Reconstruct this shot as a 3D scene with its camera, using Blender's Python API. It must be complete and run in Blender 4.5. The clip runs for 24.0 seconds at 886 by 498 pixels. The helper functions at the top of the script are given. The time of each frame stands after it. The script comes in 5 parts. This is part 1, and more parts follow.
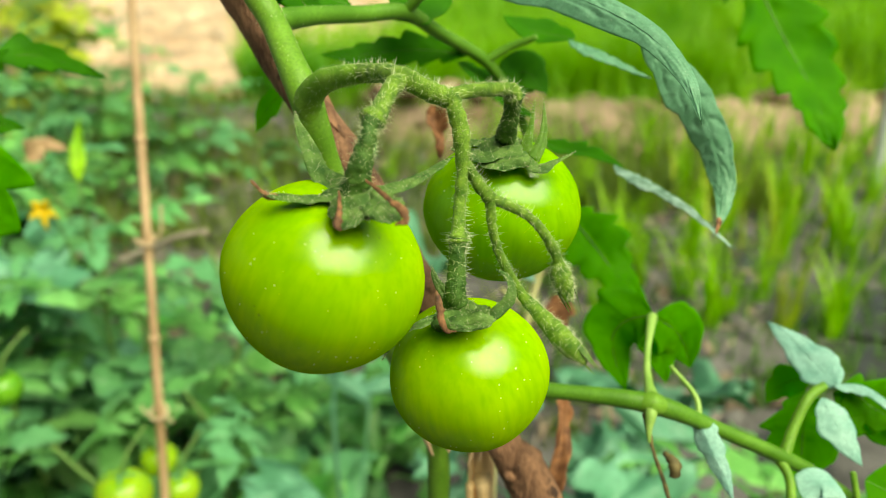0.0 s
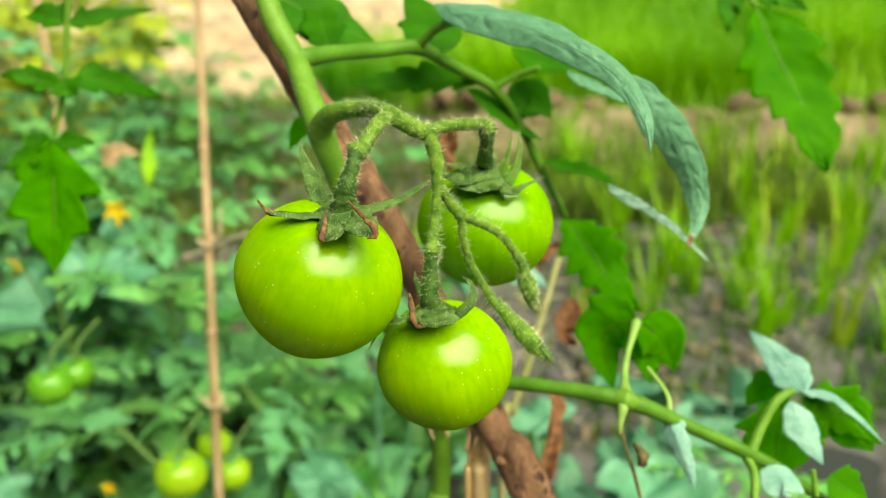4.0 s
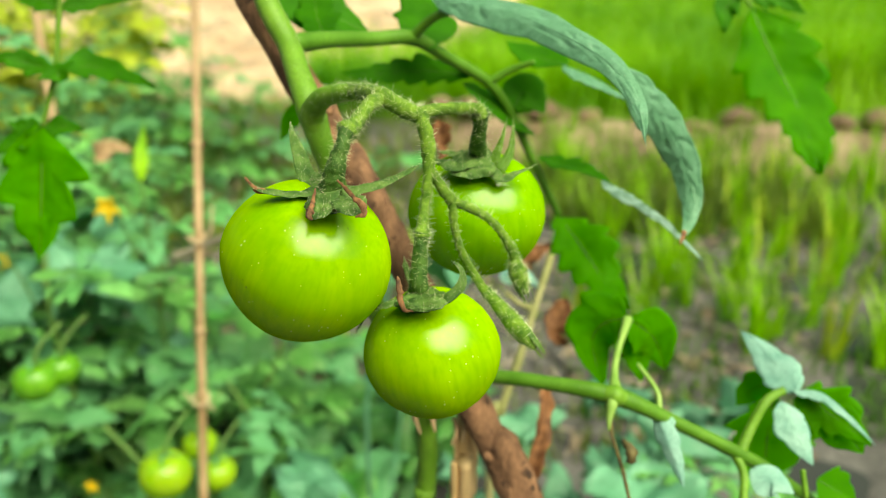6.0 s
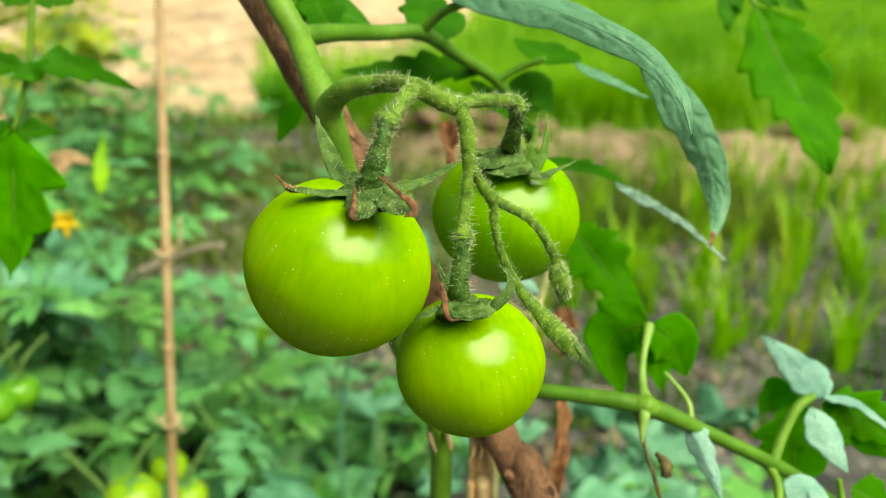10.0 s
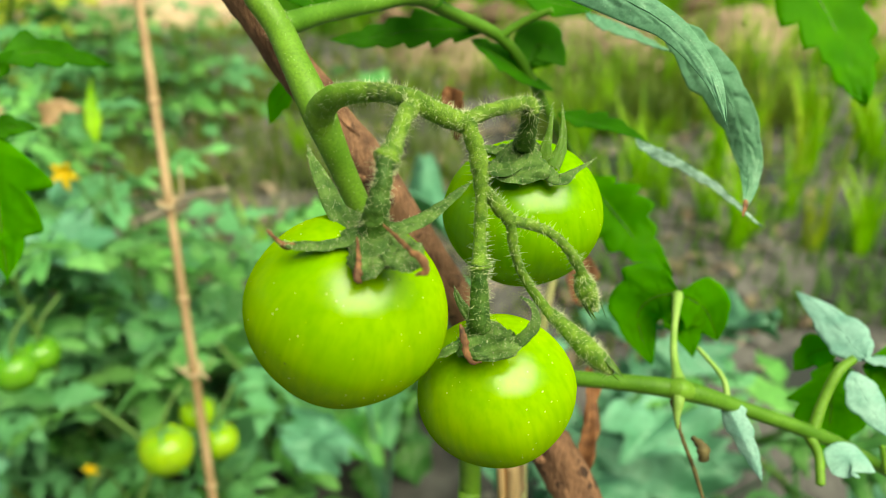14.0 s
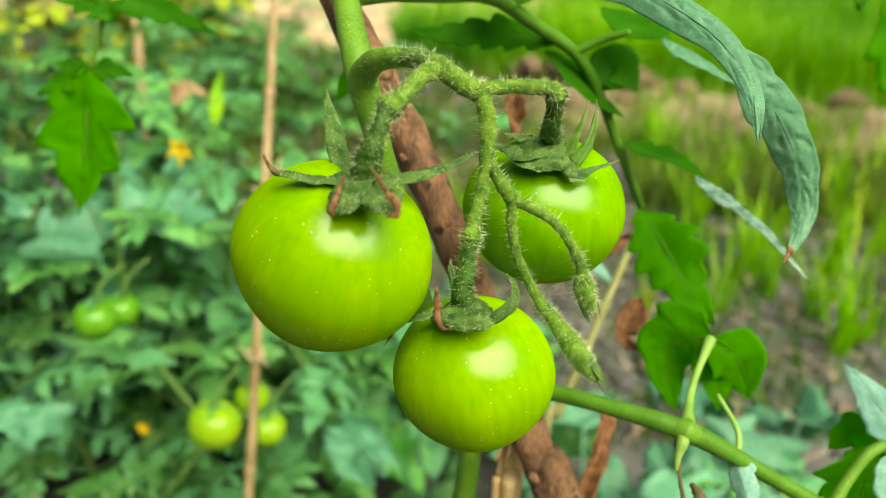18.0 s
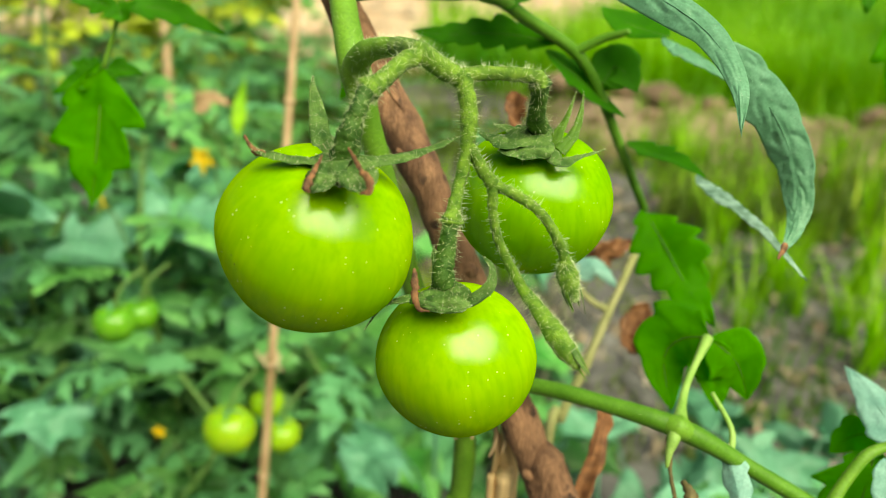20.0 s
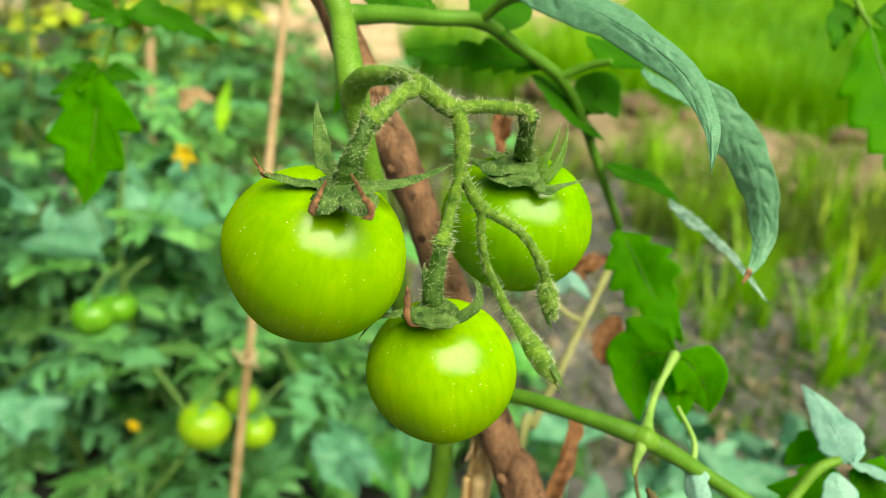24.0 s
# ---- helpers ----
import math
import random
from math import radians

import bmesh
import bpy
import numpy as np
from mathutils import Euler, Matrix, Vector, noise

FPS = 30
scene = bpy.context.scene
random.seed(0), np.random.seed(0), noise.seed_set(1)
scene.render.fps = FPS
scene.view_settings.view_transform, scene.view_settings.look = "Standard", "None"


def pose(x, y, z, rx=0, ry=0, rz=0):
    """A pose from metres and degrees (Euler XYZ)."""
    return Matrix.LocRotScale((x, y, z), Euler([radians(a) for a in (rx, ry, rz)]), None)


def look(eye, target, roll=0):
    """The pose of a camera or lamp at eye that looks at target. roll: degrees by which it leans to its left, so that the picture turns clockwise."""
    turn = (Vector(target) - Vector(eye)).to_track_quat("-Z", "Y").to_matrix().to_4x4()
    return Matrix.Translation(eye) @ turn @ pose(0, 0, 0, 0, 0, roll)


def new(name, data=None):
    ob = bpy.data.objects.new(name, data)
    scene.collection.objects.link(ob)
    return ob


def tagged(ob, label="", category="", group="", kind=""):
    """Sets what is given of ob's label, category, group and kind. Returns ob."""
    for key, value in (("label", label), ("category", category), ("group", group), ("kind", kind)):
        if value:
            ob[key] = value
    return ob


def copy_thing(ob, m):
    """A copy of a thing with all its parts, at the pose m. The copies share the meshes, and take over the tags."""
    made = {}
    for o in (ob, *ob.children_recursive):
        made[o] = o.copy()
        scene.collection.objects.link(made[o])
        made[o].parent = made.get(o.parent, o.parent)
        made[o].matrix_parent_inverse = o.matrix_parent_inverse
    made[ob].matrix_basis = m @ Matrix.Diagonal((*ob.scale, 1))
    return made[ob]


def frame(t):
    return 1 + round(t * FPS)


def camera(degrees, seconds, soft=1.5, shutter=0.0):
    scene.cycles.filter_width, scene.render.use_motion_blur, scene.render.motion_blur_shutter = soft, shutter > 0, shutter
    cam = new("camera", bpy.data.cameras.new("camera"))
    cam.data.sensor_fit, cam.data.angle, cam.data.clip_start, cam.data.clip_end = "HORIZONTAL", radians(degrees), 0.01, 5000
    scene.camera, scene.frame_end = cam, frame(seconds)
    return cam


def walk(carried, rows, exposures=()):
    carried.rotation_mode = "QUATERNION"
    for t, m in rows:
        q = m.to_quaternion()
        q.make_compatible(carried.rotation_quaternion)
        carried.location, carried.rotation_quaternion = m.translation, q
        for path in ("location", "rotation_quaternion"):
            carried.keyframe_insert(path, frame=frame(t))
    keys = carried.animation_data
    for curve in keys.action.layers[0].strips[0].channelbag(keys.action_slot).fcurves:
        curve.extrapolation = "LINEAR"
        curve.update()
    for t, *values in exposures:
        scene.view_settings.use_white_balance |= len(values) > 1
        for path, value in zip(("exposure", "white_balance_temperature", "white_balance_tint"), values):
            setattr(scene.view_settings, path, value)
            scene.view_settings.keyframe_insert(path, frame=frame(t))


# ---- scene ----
# ---- camera and walk ----
cam = camera(58.3, 24.0, 0.65)
cam.data.dof.use_dof = True
cam.data.dof.focus_distance = 0.270
cam.data.dof.aperture_fstop = 8.0
METRES, EYE, TILT, LEAN, TURN = 0.40, 0.95, -22.0, 0.0, 0.0
ROWS = [
    (0.0, 0.0, 0.0, 0.0, -0.0, 0.0, 0.0),
    (0.5, 0.0268, -0.0338, 0.0158, 3.15, -0.78, 0.3),
    (1.0, 0.0619, -0.0531, 0.0209, 6.53, -1.69, 0.74),
    (1.5, 0.0804, -0.0571, 0.0203, 7.27, -1.02, 0.55),
    (2.0, 0.0872, -0.0712, 0.0182, 6.81, 0.61, -0.43),
    (2.5, 0.0918, -0.0867, 0.0109, 6.03, 1.18, -1.07),
    (4.5, 0.0771, -0.1267, 0.0066, 4.3, 0.03, -1.47),
    (5.0, 0.0646, -0.1207, -0.0103, 4.03, 0.33, -2.1),
    (5.5, 0.0735, -0.1197, -0.0041, 4.07, 0.69, -2.45),
    (6.0, 0.0887, -0.1107, -0.0178, 4.21, 0.96, -2.48),
    (6.5, 0.1039, -0.1148, -0.0215, 4.25, 1.17, -2.53),
    (7.0, 0.1046, -0.1156, -0.0211, 4.15, 1.62, -2.64),
    (7.5, 0.0903, -0.1249, -0.0185, 4.09, 2.32, -3.09),
    (8.0, 0.0963, -0.1317, -0.017, 4.41, 2.73, -3.41),
    (8.5, 0.0958, -0.1372, -0.0209, 4.85, 2.67, -3.37),
    (9.0, 0.075, -0.1296, -0.0245, 4.67, 2.49, -3.34),
    (9.5, 0.0444, -0.0943, -0.0275, 3.32, 2.24, -3.06),
    (10.0, 0.0062, -0.0531, -0.0273, 0.86, 1.97, -1.52),
    (10.5, -0.0237, -0.0347, -0.0153, -1.44, 1.88, 0.02),
    (12.5, -0.0774, -0.0412, -0.0088, -3.02, -0.76, 1.06),
    (13.0, -0.0516, -0.0331, 0.0268, -1.24, -2.32, 1.58),
    (13.5, -0.0125, -0.0015, 0.058, 0.24, -4.43, 2.31),
    (14.0, 0.0025, 0.0118, 0.0851, 1.46, -5.71, 2.65),
    (14.5, 0.0332, 0.0183, 0.0884, 2.58, -5.0, 1.87),
    (15.0, 0.0364, -0.0012, 0.0778, 4.19, -3.54, -0.48),
    (15.5, 0.0493, -0.0187, 0.0654, 5.89, -3.04, -2.96),
    (16.0, 0.057, -0.0423, 0.0362, 7.19, -3.02, -4.97),
    (16.5, 0.0843, -0.0377, 0.0216, 8.09, -3.01, -5.52),
    (17.0, 0.0898, -0.0274, 0.0183, 8.67, -3.01, -5.7),
    (17.5, 0.0962, 0.0142, 0.0257, 9.18, -3.2, -6.04),
    (18.0, 0.0948, 0.017, 0.0229, 9.8, -2.53, -7.34),
    (18.5, 0.108, 0.0225, 0.0173, 10.26, -2.21, -7.72),
    (20.5, 0.1377, 0.004, -0.0044, 12.55, -1.45, -8.74),
    (21.0, 0.1322, -0.0178, 0.0037, 13.1, -1.34, -9.53),
    (21.5, 0.1426, -0.012, 0.0096, 12.64, -0.81, -9.74),
    (22.0, 0.1586, -0.0283, 0.0106, 12.01, -0.21, -9.48),
    (22.5, 0.1523, -0.0322, 0.0089, 11.72, 0.13, -9.6),
    (23.0, 0.1472, -0.032, 0.0093, 11.33, -0.09, -10.01),
    (23.5, 0.1419, -0.0337, 0.0154, 10.63, -0.66, -10.24),
    (24.0, 0.1291, -0.0323, 0.0177, 10.0, -1.31, -10.01),
]
walk(cam, [(t, pose(0, 0, EYE, TILT, LEAN, TURN) @ pose(METRES * x, METRES * y, METRES * z, 90 + pitch, roll, yaw)) for t, x, y, z, yaw, pitch, roll in ROWS],
     exposures=[(t, e, 8300, -12) for t, e in ((0.0, 0.49), (1.0, 0.40), (1.5, 0.47), (2.0, 0.56), (7.0, 0.56), (8.0, 0.45), (10.0, 0.44), (13.0, 0.48), (16.0, 0.51), (18.0, 0.48), (24.0, 0.50))])

# ---- light ----
SUN = Vector((0.42, -0.46, 0.80)).normalized()
world = bpy.data.worlds.new("sky")
scene.world = world
world.use_nodes = True
wn = world.node_tree
sky = wn.nodes.new("ShaderNodeTexSky")
sky.sky_type = "NISHITA"
sky.sun_disc = False
sky.sun_elevation = math.asin(SUN.z)
sky.sun_rotation = math.atan2(SUN.x, SUN.y)
sky.dust_density = 3.0
wn.links.new(sky.outputs[0], wn.nodes["Background"].inputs[0])
wn.nodes["Background"].inputs[1].default_value = 0.066
sun = new("sun", bpy.data.lights.new("sun", "SUN"))
sun.data.energy = 4.4
sun.data.angle = radians(60)
sun.data.color = (1.0, 0.95, 0.86)
sun.matrix_world = look(SUN * 20, (0, 0, 0))


# ---- materials ----
def ramp(nt, fac, stops):
    r = nt.nodes.new("ShaderNodeValToRGB")
    els = r.color_ramp.elements
    while len(els) < len(stops):
        els.new(0.5)
    for e, (p, c) in zip(els, stops):
        e.position, e.color = p, (*c, 1)
    nt.links.new(fac, r.inputs[0])
    return r.outputs[0]


def noise_tex(nt, vec, scale, detail=4.0, stretch=None):
    if stretch:
        m = nt.nodes.new("ShaderNodeMapping")
        m.inputs["Scale"].default_value = stretch
        nt.links.new(vec, m.inputs[0])
        vec = m.outputs[0]
    n = nt.nodes.new("ShaderNodeTexNoise")
    n.inputs["Scale"].default_value, n.inputs["Detail"].default_value = scale, detail
    nt.links.new(vec, n.inputs["Vector"])
    return n.outputs[0]


def mixed(nt, fac, a, b, mode="MIX"):
    m = nt.nodes.new("ShaderNodeMix")
    m.data_type, m.blend_type = "RGBA", mode
    for sock, v in ((m.inputs[0], fac), (m.inputs[6], a), (m.inputs[7], b)):
        if isinstance(v, (int, float)):
            sock.default_value = v
        elif isinstance(v, tuple):
            sock.default_value = (*v, 1)
        else:
            nt.links.new(v, sock)
    return m.outputs[2]


def surface(name, dark, light, scale=40.0, fine=400.0, rough=0.6, bump=0.3, depth=0.001, stretch=None, through_light=None, glow=0.35,
            sheen=0.0, vary=0.25, sub=0.0, specular=0.5, spots=None, pucker=0.0, tint=None):
    """A surface of two colours with grain at two scales, fine relief and, for leaves, light that passes through."""
    m = bpy.data.materials.new(name)
    m.use_nodes = True
    nt = m.node_tree
    bsdf = nt.nodes["Principled BSDF"]
    co = nt.nodes.new("ShaderNodeTexCoord").outputs["Object"]
    big = noise_tex(nt, co, scale, 5.0, stretch)
    small = noise_tex(nt, co, fine, 3.0, stretch)
    col = ramp(nt, big, [(0.32, dark), (0.68, light)])
    col = mixed(nt, ramp(nt, small, [(0.35, (0, 0, 0)), (0.75, (0.45,) * 3)]), col, tuple(c * 0.45 for c in dark))
    if vary:
        rnd = nt.nodes.new("ShaderNodeObjectInfo").outputs["Random"]
        hsv = nt.nodes.new("ShaderNodeHueSaturation")
        val = nt.nodes.new("ShaderNodeMapRange")
        val.inputs["To Min"].default_value, val.inputs["To Max"].default_value = 1 - vary, 1 + vary
        nt.links.new(rnd, val.inputs[0])
        nt.links.new(val.outputs[0], hsv.inputs["Value"])
        nt.links.new(col, hsv.inputs["Color"])
        col = hsv.outputs[0]
        if tint:
            many = nt.nodes.new("ShaderNodeMath")
            many.operation = "MULTIPLY"
            many.inputs[1].default_value = 13.7
            nt.links.new(rnd, many.inputs[0])
            part_of = nt.nodes.new("ShaderNodeMath")
            part_of.operation = "FRACT"
            nt.links.new(many.outputs[0], part_of.inputs[0])
            col = mixed(nt, ramp(nt, part_of.outputs[0], [(0.35, (0, 0, 0)), (0.9, (1, 1, 1))]), col, tint)
    if spots:
        tint, size, amount = spots
        v = nt.nodes.new("ShaderNodeTexVoronoi")
        v.inputs["Scale"].default_value = size
        nt.links.new(co, v.inputs["Vector"])
        dot = ramp(nt, v.outputs["Distance"], [(amount, (1, 1, 1)), (amount + 0.05, (0, 0, 0))])
        gate = ramp(nt, noise_tex(nt, co, size * 0.5, 2.0), [(0.5, (0, 0, 0)), (0.6, (1, 1, 1))])
        col = mixed(nt, mixed(nt, 1.0, dot, gate, "MULTIPLY"), col, tint)
    nt.links.new(col, bsdf.inputs["Base Color"])
    bsdf.inputs["Roughness"].default_value = rough
    bsdf.inputs["Specular IOR Level"].default_value = specular
    bsdf.inputs["Sheen Weight"].default_value = sheen
    if sub:
        bsdf.inputs["Subsurface Weight"].default_value = sub
        bsdf.inputs["Subsurface Radius"].default_value = (0.6, 1.0, 0.15)
        bsdf.inputs["Subsurface Scale"].default_value = 0.004
    b = nt.nodes.new("ShaderNodeBump")
    b.inputs["Strength"].default_value, b.inputs["Distance"].default_value = bump, depth
    nt.links.new(mixed(nt, 0.5, big, small), b.inputs["Height"])
    normal = b.outputs[0]
    if pucker:
        cell = nt.nodes.new("ShaderNodeTexVoronoi")
        cell.feature = "SMOOTH_F1"
        cell.inputs["Scale"].default_value = pucker
        warp = nt.nodes.new("ShaderNodeVectorMath")
        warp.operation = "MULTIPLY_ADD"
        bend = nt.nodes.new("ShaderNodeTexNoise")
        bend.inputs["Scale"].default_value = pucker * 0.8
        nt.links.new(co, bend.inputs["Vector"])
        nt.links.new(bend.outputs["Color"], warp.inputs[0])
        warp.inputs[1].default_value = (0.006, 0.006, 0.006)
        nt.links.new(co, warp.inputs[2])
        nt.links.new(warp.outputs[0], cell.inputs["Vector"])
        b2 = nt.nodes.new("ShaderNodeBump")
        b2.invert = True
        b2.inputs["Strength"].default_value, b2.inputs["Distance"].default_value = 0.4, 0.0024
        nt.links.new(cell.outputs["Distance"], b2.inputs["Height"])
        nt.links.new(normal, b2.inputs["Normal"])
        normal = b2.outputs[0]
    nt.links.new(normal, bsdf.inputs["Normal"])
    if through_light:
        t = nt.nodes.new("ShaderNodeBsdfTranslucent")
        nt.links.new(mixed(nt, 0.75, col, through_light), t.inputs[0])
        mix = nt.nodes.new("ShaderNodeMixShader")
        mix.inputs[0].default_value = glow
        nt.links.new(bsdf.outputs[0], mix.inputs[1])
        nt.links.new(t.outputs[0], mix.inputs[2])
        nt.links.new(mix.outputs[0], nt.nodes["Material Output"].inputs[0])
    return m


RACHIS = surface("leaf_stalk_green", (0.07, 0.20, 0.012), (0.13, 0.31, 0.03), 60, 900, 0.5, 0.25, 0.0006, vary=0.05, specular=0.35)
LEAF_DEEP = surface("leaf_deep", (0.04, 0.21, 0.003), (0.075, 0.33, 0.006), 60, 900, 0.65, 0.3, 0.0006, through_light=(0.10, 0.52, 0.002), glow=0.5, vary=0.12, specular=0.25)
STEM = surface("stem_green", (0.115, 0.27, 0.022), (0.20, 0.40, 0.045), 60, 900, 0.5, 0.25, 0.0006, sub=0.15, vary=0.05, specular=0.35)
TRUSS = surface("truss_green", (0.052, 0.140, 0.008), (0.22, 0.38, 0.040), 240, 1700, 0.65, 0.7, 0.0012, vary=0.05, specular=0.3, sheen=0.06, spots=((0.40, 0.46, 0.24), 1000, 0.20))
TRUSS_FOOT = surface("truss_foot_green", (0.115, 0.27, 0.020), (0.22, 0.41, 0.045), 120, 1200, 0.6, 0.2, 0.0006, vary=0.05, sub=0.15, specular=0.3)
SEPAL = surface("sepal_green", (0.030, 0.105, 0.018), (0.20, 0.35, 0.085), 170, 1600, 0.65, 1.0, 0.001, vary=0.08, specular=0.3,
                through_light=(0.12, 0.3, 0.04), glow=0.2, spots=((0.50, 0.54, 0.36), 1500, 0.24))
DRY_STEM = surface("dry_stem", (0.07, 0.055, 0.02), (0.20, 0.16, 0.06), 200, 1500, 0.7, 0.5, 0.0006, vary=0.1)
DRY_TIP = surface("dry_tip", (0.050, 0.018, 0.008), (0.40, 0.19, 0.085), 420, 2500, 0.7, 0.8, 0.0008, stretch=(1, 1, 0.4), vary=0.0)
WITHERED = surface("withered_brown", (0.12, 0.045, 0.018), (0.36, 0.16, 0.07), 200, 1500, 0.7, 0.6, 0.0008, vary=0.1)
STALK_LOW = surface("stalk_dark_green", (0.03, 0.095, 0.012), (0.095, 0.20, 0.032), 200, 1500, 0.6, 0.9, 0.0008, vary=0.05, specular=0.35, spots=((0.34, 0.40, 0.20), 1000, 0.20))
# Lighter sepal green with backlight in the colour; upright and alternate bud sepals.
SEPAL_LIT = surface("sepal_lit", (0.10, 0.24, 0.02), (0.20, 0.38, 0.05), 200, 1600, 0.6, 0.5, 0.0005, vary=0.05, through_light=(0.3, 0.6, 0.03), glow=0.45)
CRUST = surface("dry_crust", (0.42, 0.40, 0.24), (0.66, 0.62, 0.44), 900, 3000, 0.8, 0.3, vary=0.0)
HAIR = surface("hair_pale", (0.66, 0.78, 0.42), (0.85, 0.92, 0.62), 300, 2000, 0.5, 0.0, vary=0.0)
# Leaf green raised in base colour and glow for leaflets lit from behind.
LEAF_LIT = surface("leaf_lit", (0.078, 0.34, 0.003), (0.15, 0.50, 0.005), 60, 900, 0.65, 0.3, 0.0006, through_light=(0.22, 0.80, 0.002), glow=0.6, vary=0.12, specular=0.2)
LEAF_GREY = surface("leaf_grey_green", (0.13, 0.34, 0.20), (0.19, 0.43, 0.28), 130, 900, 0.5, 0.25, 0.001, through_light=(0.14, 0.45, 0.04), glow=0.2, vary=0.05, specular=0.4,
                    spots=((0.4, 0.52, 0.4), 600, 0.08), pucker=150)
LEAF_MOTTLED = surface("leaf_mottled", (0.09, 0.20, 0.14), (0.44, 0.66, 0.58), 210, 1200, 0.5, 0.4, 0.001, through_light=(0.2, 0.5, 0.1), glow=0.15, vary=0.0)
LEAF_PALE = surface("leaf_pale", (0.22, 0.50, 0.43), (0.40, 0.70, 0.63), 80, 900, 0.5, 0.4, 0.0008, through_light=(0.2, 0.5, 0.1), glow=0.2, vary=0.08)
BED_LEAF = surface("bed_leaf", (0.06, 0.27, 0.045), (0.29, 0.65, 0.19), 12, 160, 0.42, 0.4, 0.002, through_light=(0.12, 0.50, 0.015), glow=0.3, vary=0.5, specular=0.45, tint=(0.17, 0.48, 0.22))
BED_STEM = surface("bed_stem", (0.09, 0.2, 0.04), (0.16, 0.3, 0.07), 30, 300, 0.6, 0.2, vary=0.1)
BARK = surface("stake_bark", (0.09, 0.042, 0.026), (0.44, 0.23, 0.135), 90, 700, 0.85, 1.0, 0.003, stretch=(1, 1, 0.35), vary=0.05, spots=((0.06, 0.03, 0.02), 120, 0.3))
CANE = surface("dry_cane", (0.34, 0.215, 0.11), (0.64, 0.45, 0.28), 60, 500, 0.6, 0.5, 0.001, stretch=(1, 1, 0.12), vary=0.12)
# Pale cane, lightened beyond its own tone to offset the shadow on it.
CANE_PALE_LIT = surface("split_cane_pale_lit", (0.70, 0.45, 0.21), (0.95, 0.71, 0.42), 60, 500, 0.6, 0.5, 0.001, stretch=(1, 1, 0.12), vary=0.08)
PETAL = surface("petal_yellow", (0.82, 0.52, 0.01), (0.93, 0.70, 0.03), 60, 300, 0.6, 0.1, vary=0.05)
SOIL = surface("soil", (0.043, 0.043, 0.044), (0.19, 0.183, 0.184), 4.5, 45, 0.9, 0.9, 0.02, vary=0.0, spots=((0.30, 0.285, 0.25), 22, 0.2))
# Dry sandy earth, base colour raised to stand for full sun on it.
EARTH_SUNLIT = surface("dry_earth_sunlit", (0.48, 0.32, 0.21), (0.88, 0.67, 0.48), 2.2, 25, 0.95, 0.7, 0.02, vary=0.1)
CLOD = surface("clod", (0.20, 0.13, 0.085), (0.44, 0.31, 0.21), 9, 80, 0.95, 0.8, 0.01, vary=0.3)
RICE = surface("rice_blade", (0.050, 0.26, 0.012), (0.40, 0.74, 0.030), 1.1, 9, 0.55, 0.0, through_light=(0.40, 0.82, 0.02), glow=0.4, vary=0.0)
BLADE = surface("grass_blade", (0.19, 0.47, 0.02), (0.47, 0.76, 0.03), 5, 60, 0.55, 0.0, through_light=(0.34, 0.76, 0.02), glow=0.45, vary=0.3)
MOSS = surface("weed_dark", (0.035, 0.11, 0.018), (0.17, 0.36, 0.05), 3, 40, 0.6, 0.0, through_light=(0.16, 0.42, 0.03), glow=0.35, vary=0.0)
PALE_STALK = surface("pale_stalk", (0.22, 0.42, 0.07), (0.36, 0.56, 0.15), 80, 900, 0.5, 0.3, 0.0005, vary=0.05)
OLIVE = surface("olive_blade", (0.06, 0.13, 0.018), (0.25, 0.35, 0.055), 3, 40, 0.6, 0.0, through_light=(0.3, 0.42, 0.04), glow=0.35, vary=0.0)
YELLOWED = surface("yellow_leaf", (0.28, 0.48, 0.03), (0.54, 0.68, 0.06), 8, 80, 0.55, 0.1, through_light=(0.65, 0.7, 0.04), glow=0.4, vary=0.3)
SHOOT = surface("dying_shoot", (0.34, 0.36, 0.12), (0.60, 0.56, 0.30), 60, 500, 0.6, 0.4, stretch=(1, 1, 0.2), vary=0.0)
TIE = surface("tie_string", (0.5, 0.36, 0.22), (0.72, 0.58, 0.42), 200, 900, 0.85, 0.6, vary=0.1)
STRAW_GREY = surface("dead_grass", (0.13, 0.14, 0.09), (0.42, 0.41, 0.31), 4, 50, 0.85, 0.0, vary=0.0)
WOOD_GREY = surface("grey_litter", (0.32, 0.27, 0.22), (0.62, 0.53, 0.44), 20, 200, 0.9, 0.5, vary=0.2)


def noise_shift(nt, co, scale, amount):
    """Coordinates pushed about by a fine noise, for ragged marks."""
    bend = nt.nodes.new("ShaderNodeTexNoise")
    bend.inputs["Scale"].default_value = scale
    nt.links.new(co, bend.inputs["Vector"])
    push = nt.nodes.new("ShaderNodeVectorMath")
    push.operation = "MULTIPLY_ADD"
    push.inputs[1].default_value = (amount,) * 3
    nt.links.new(bend.outputs["Color"], push.inputs[0])
    nt.links.new(co, push.inputs[2])
    return push.outputs[0]


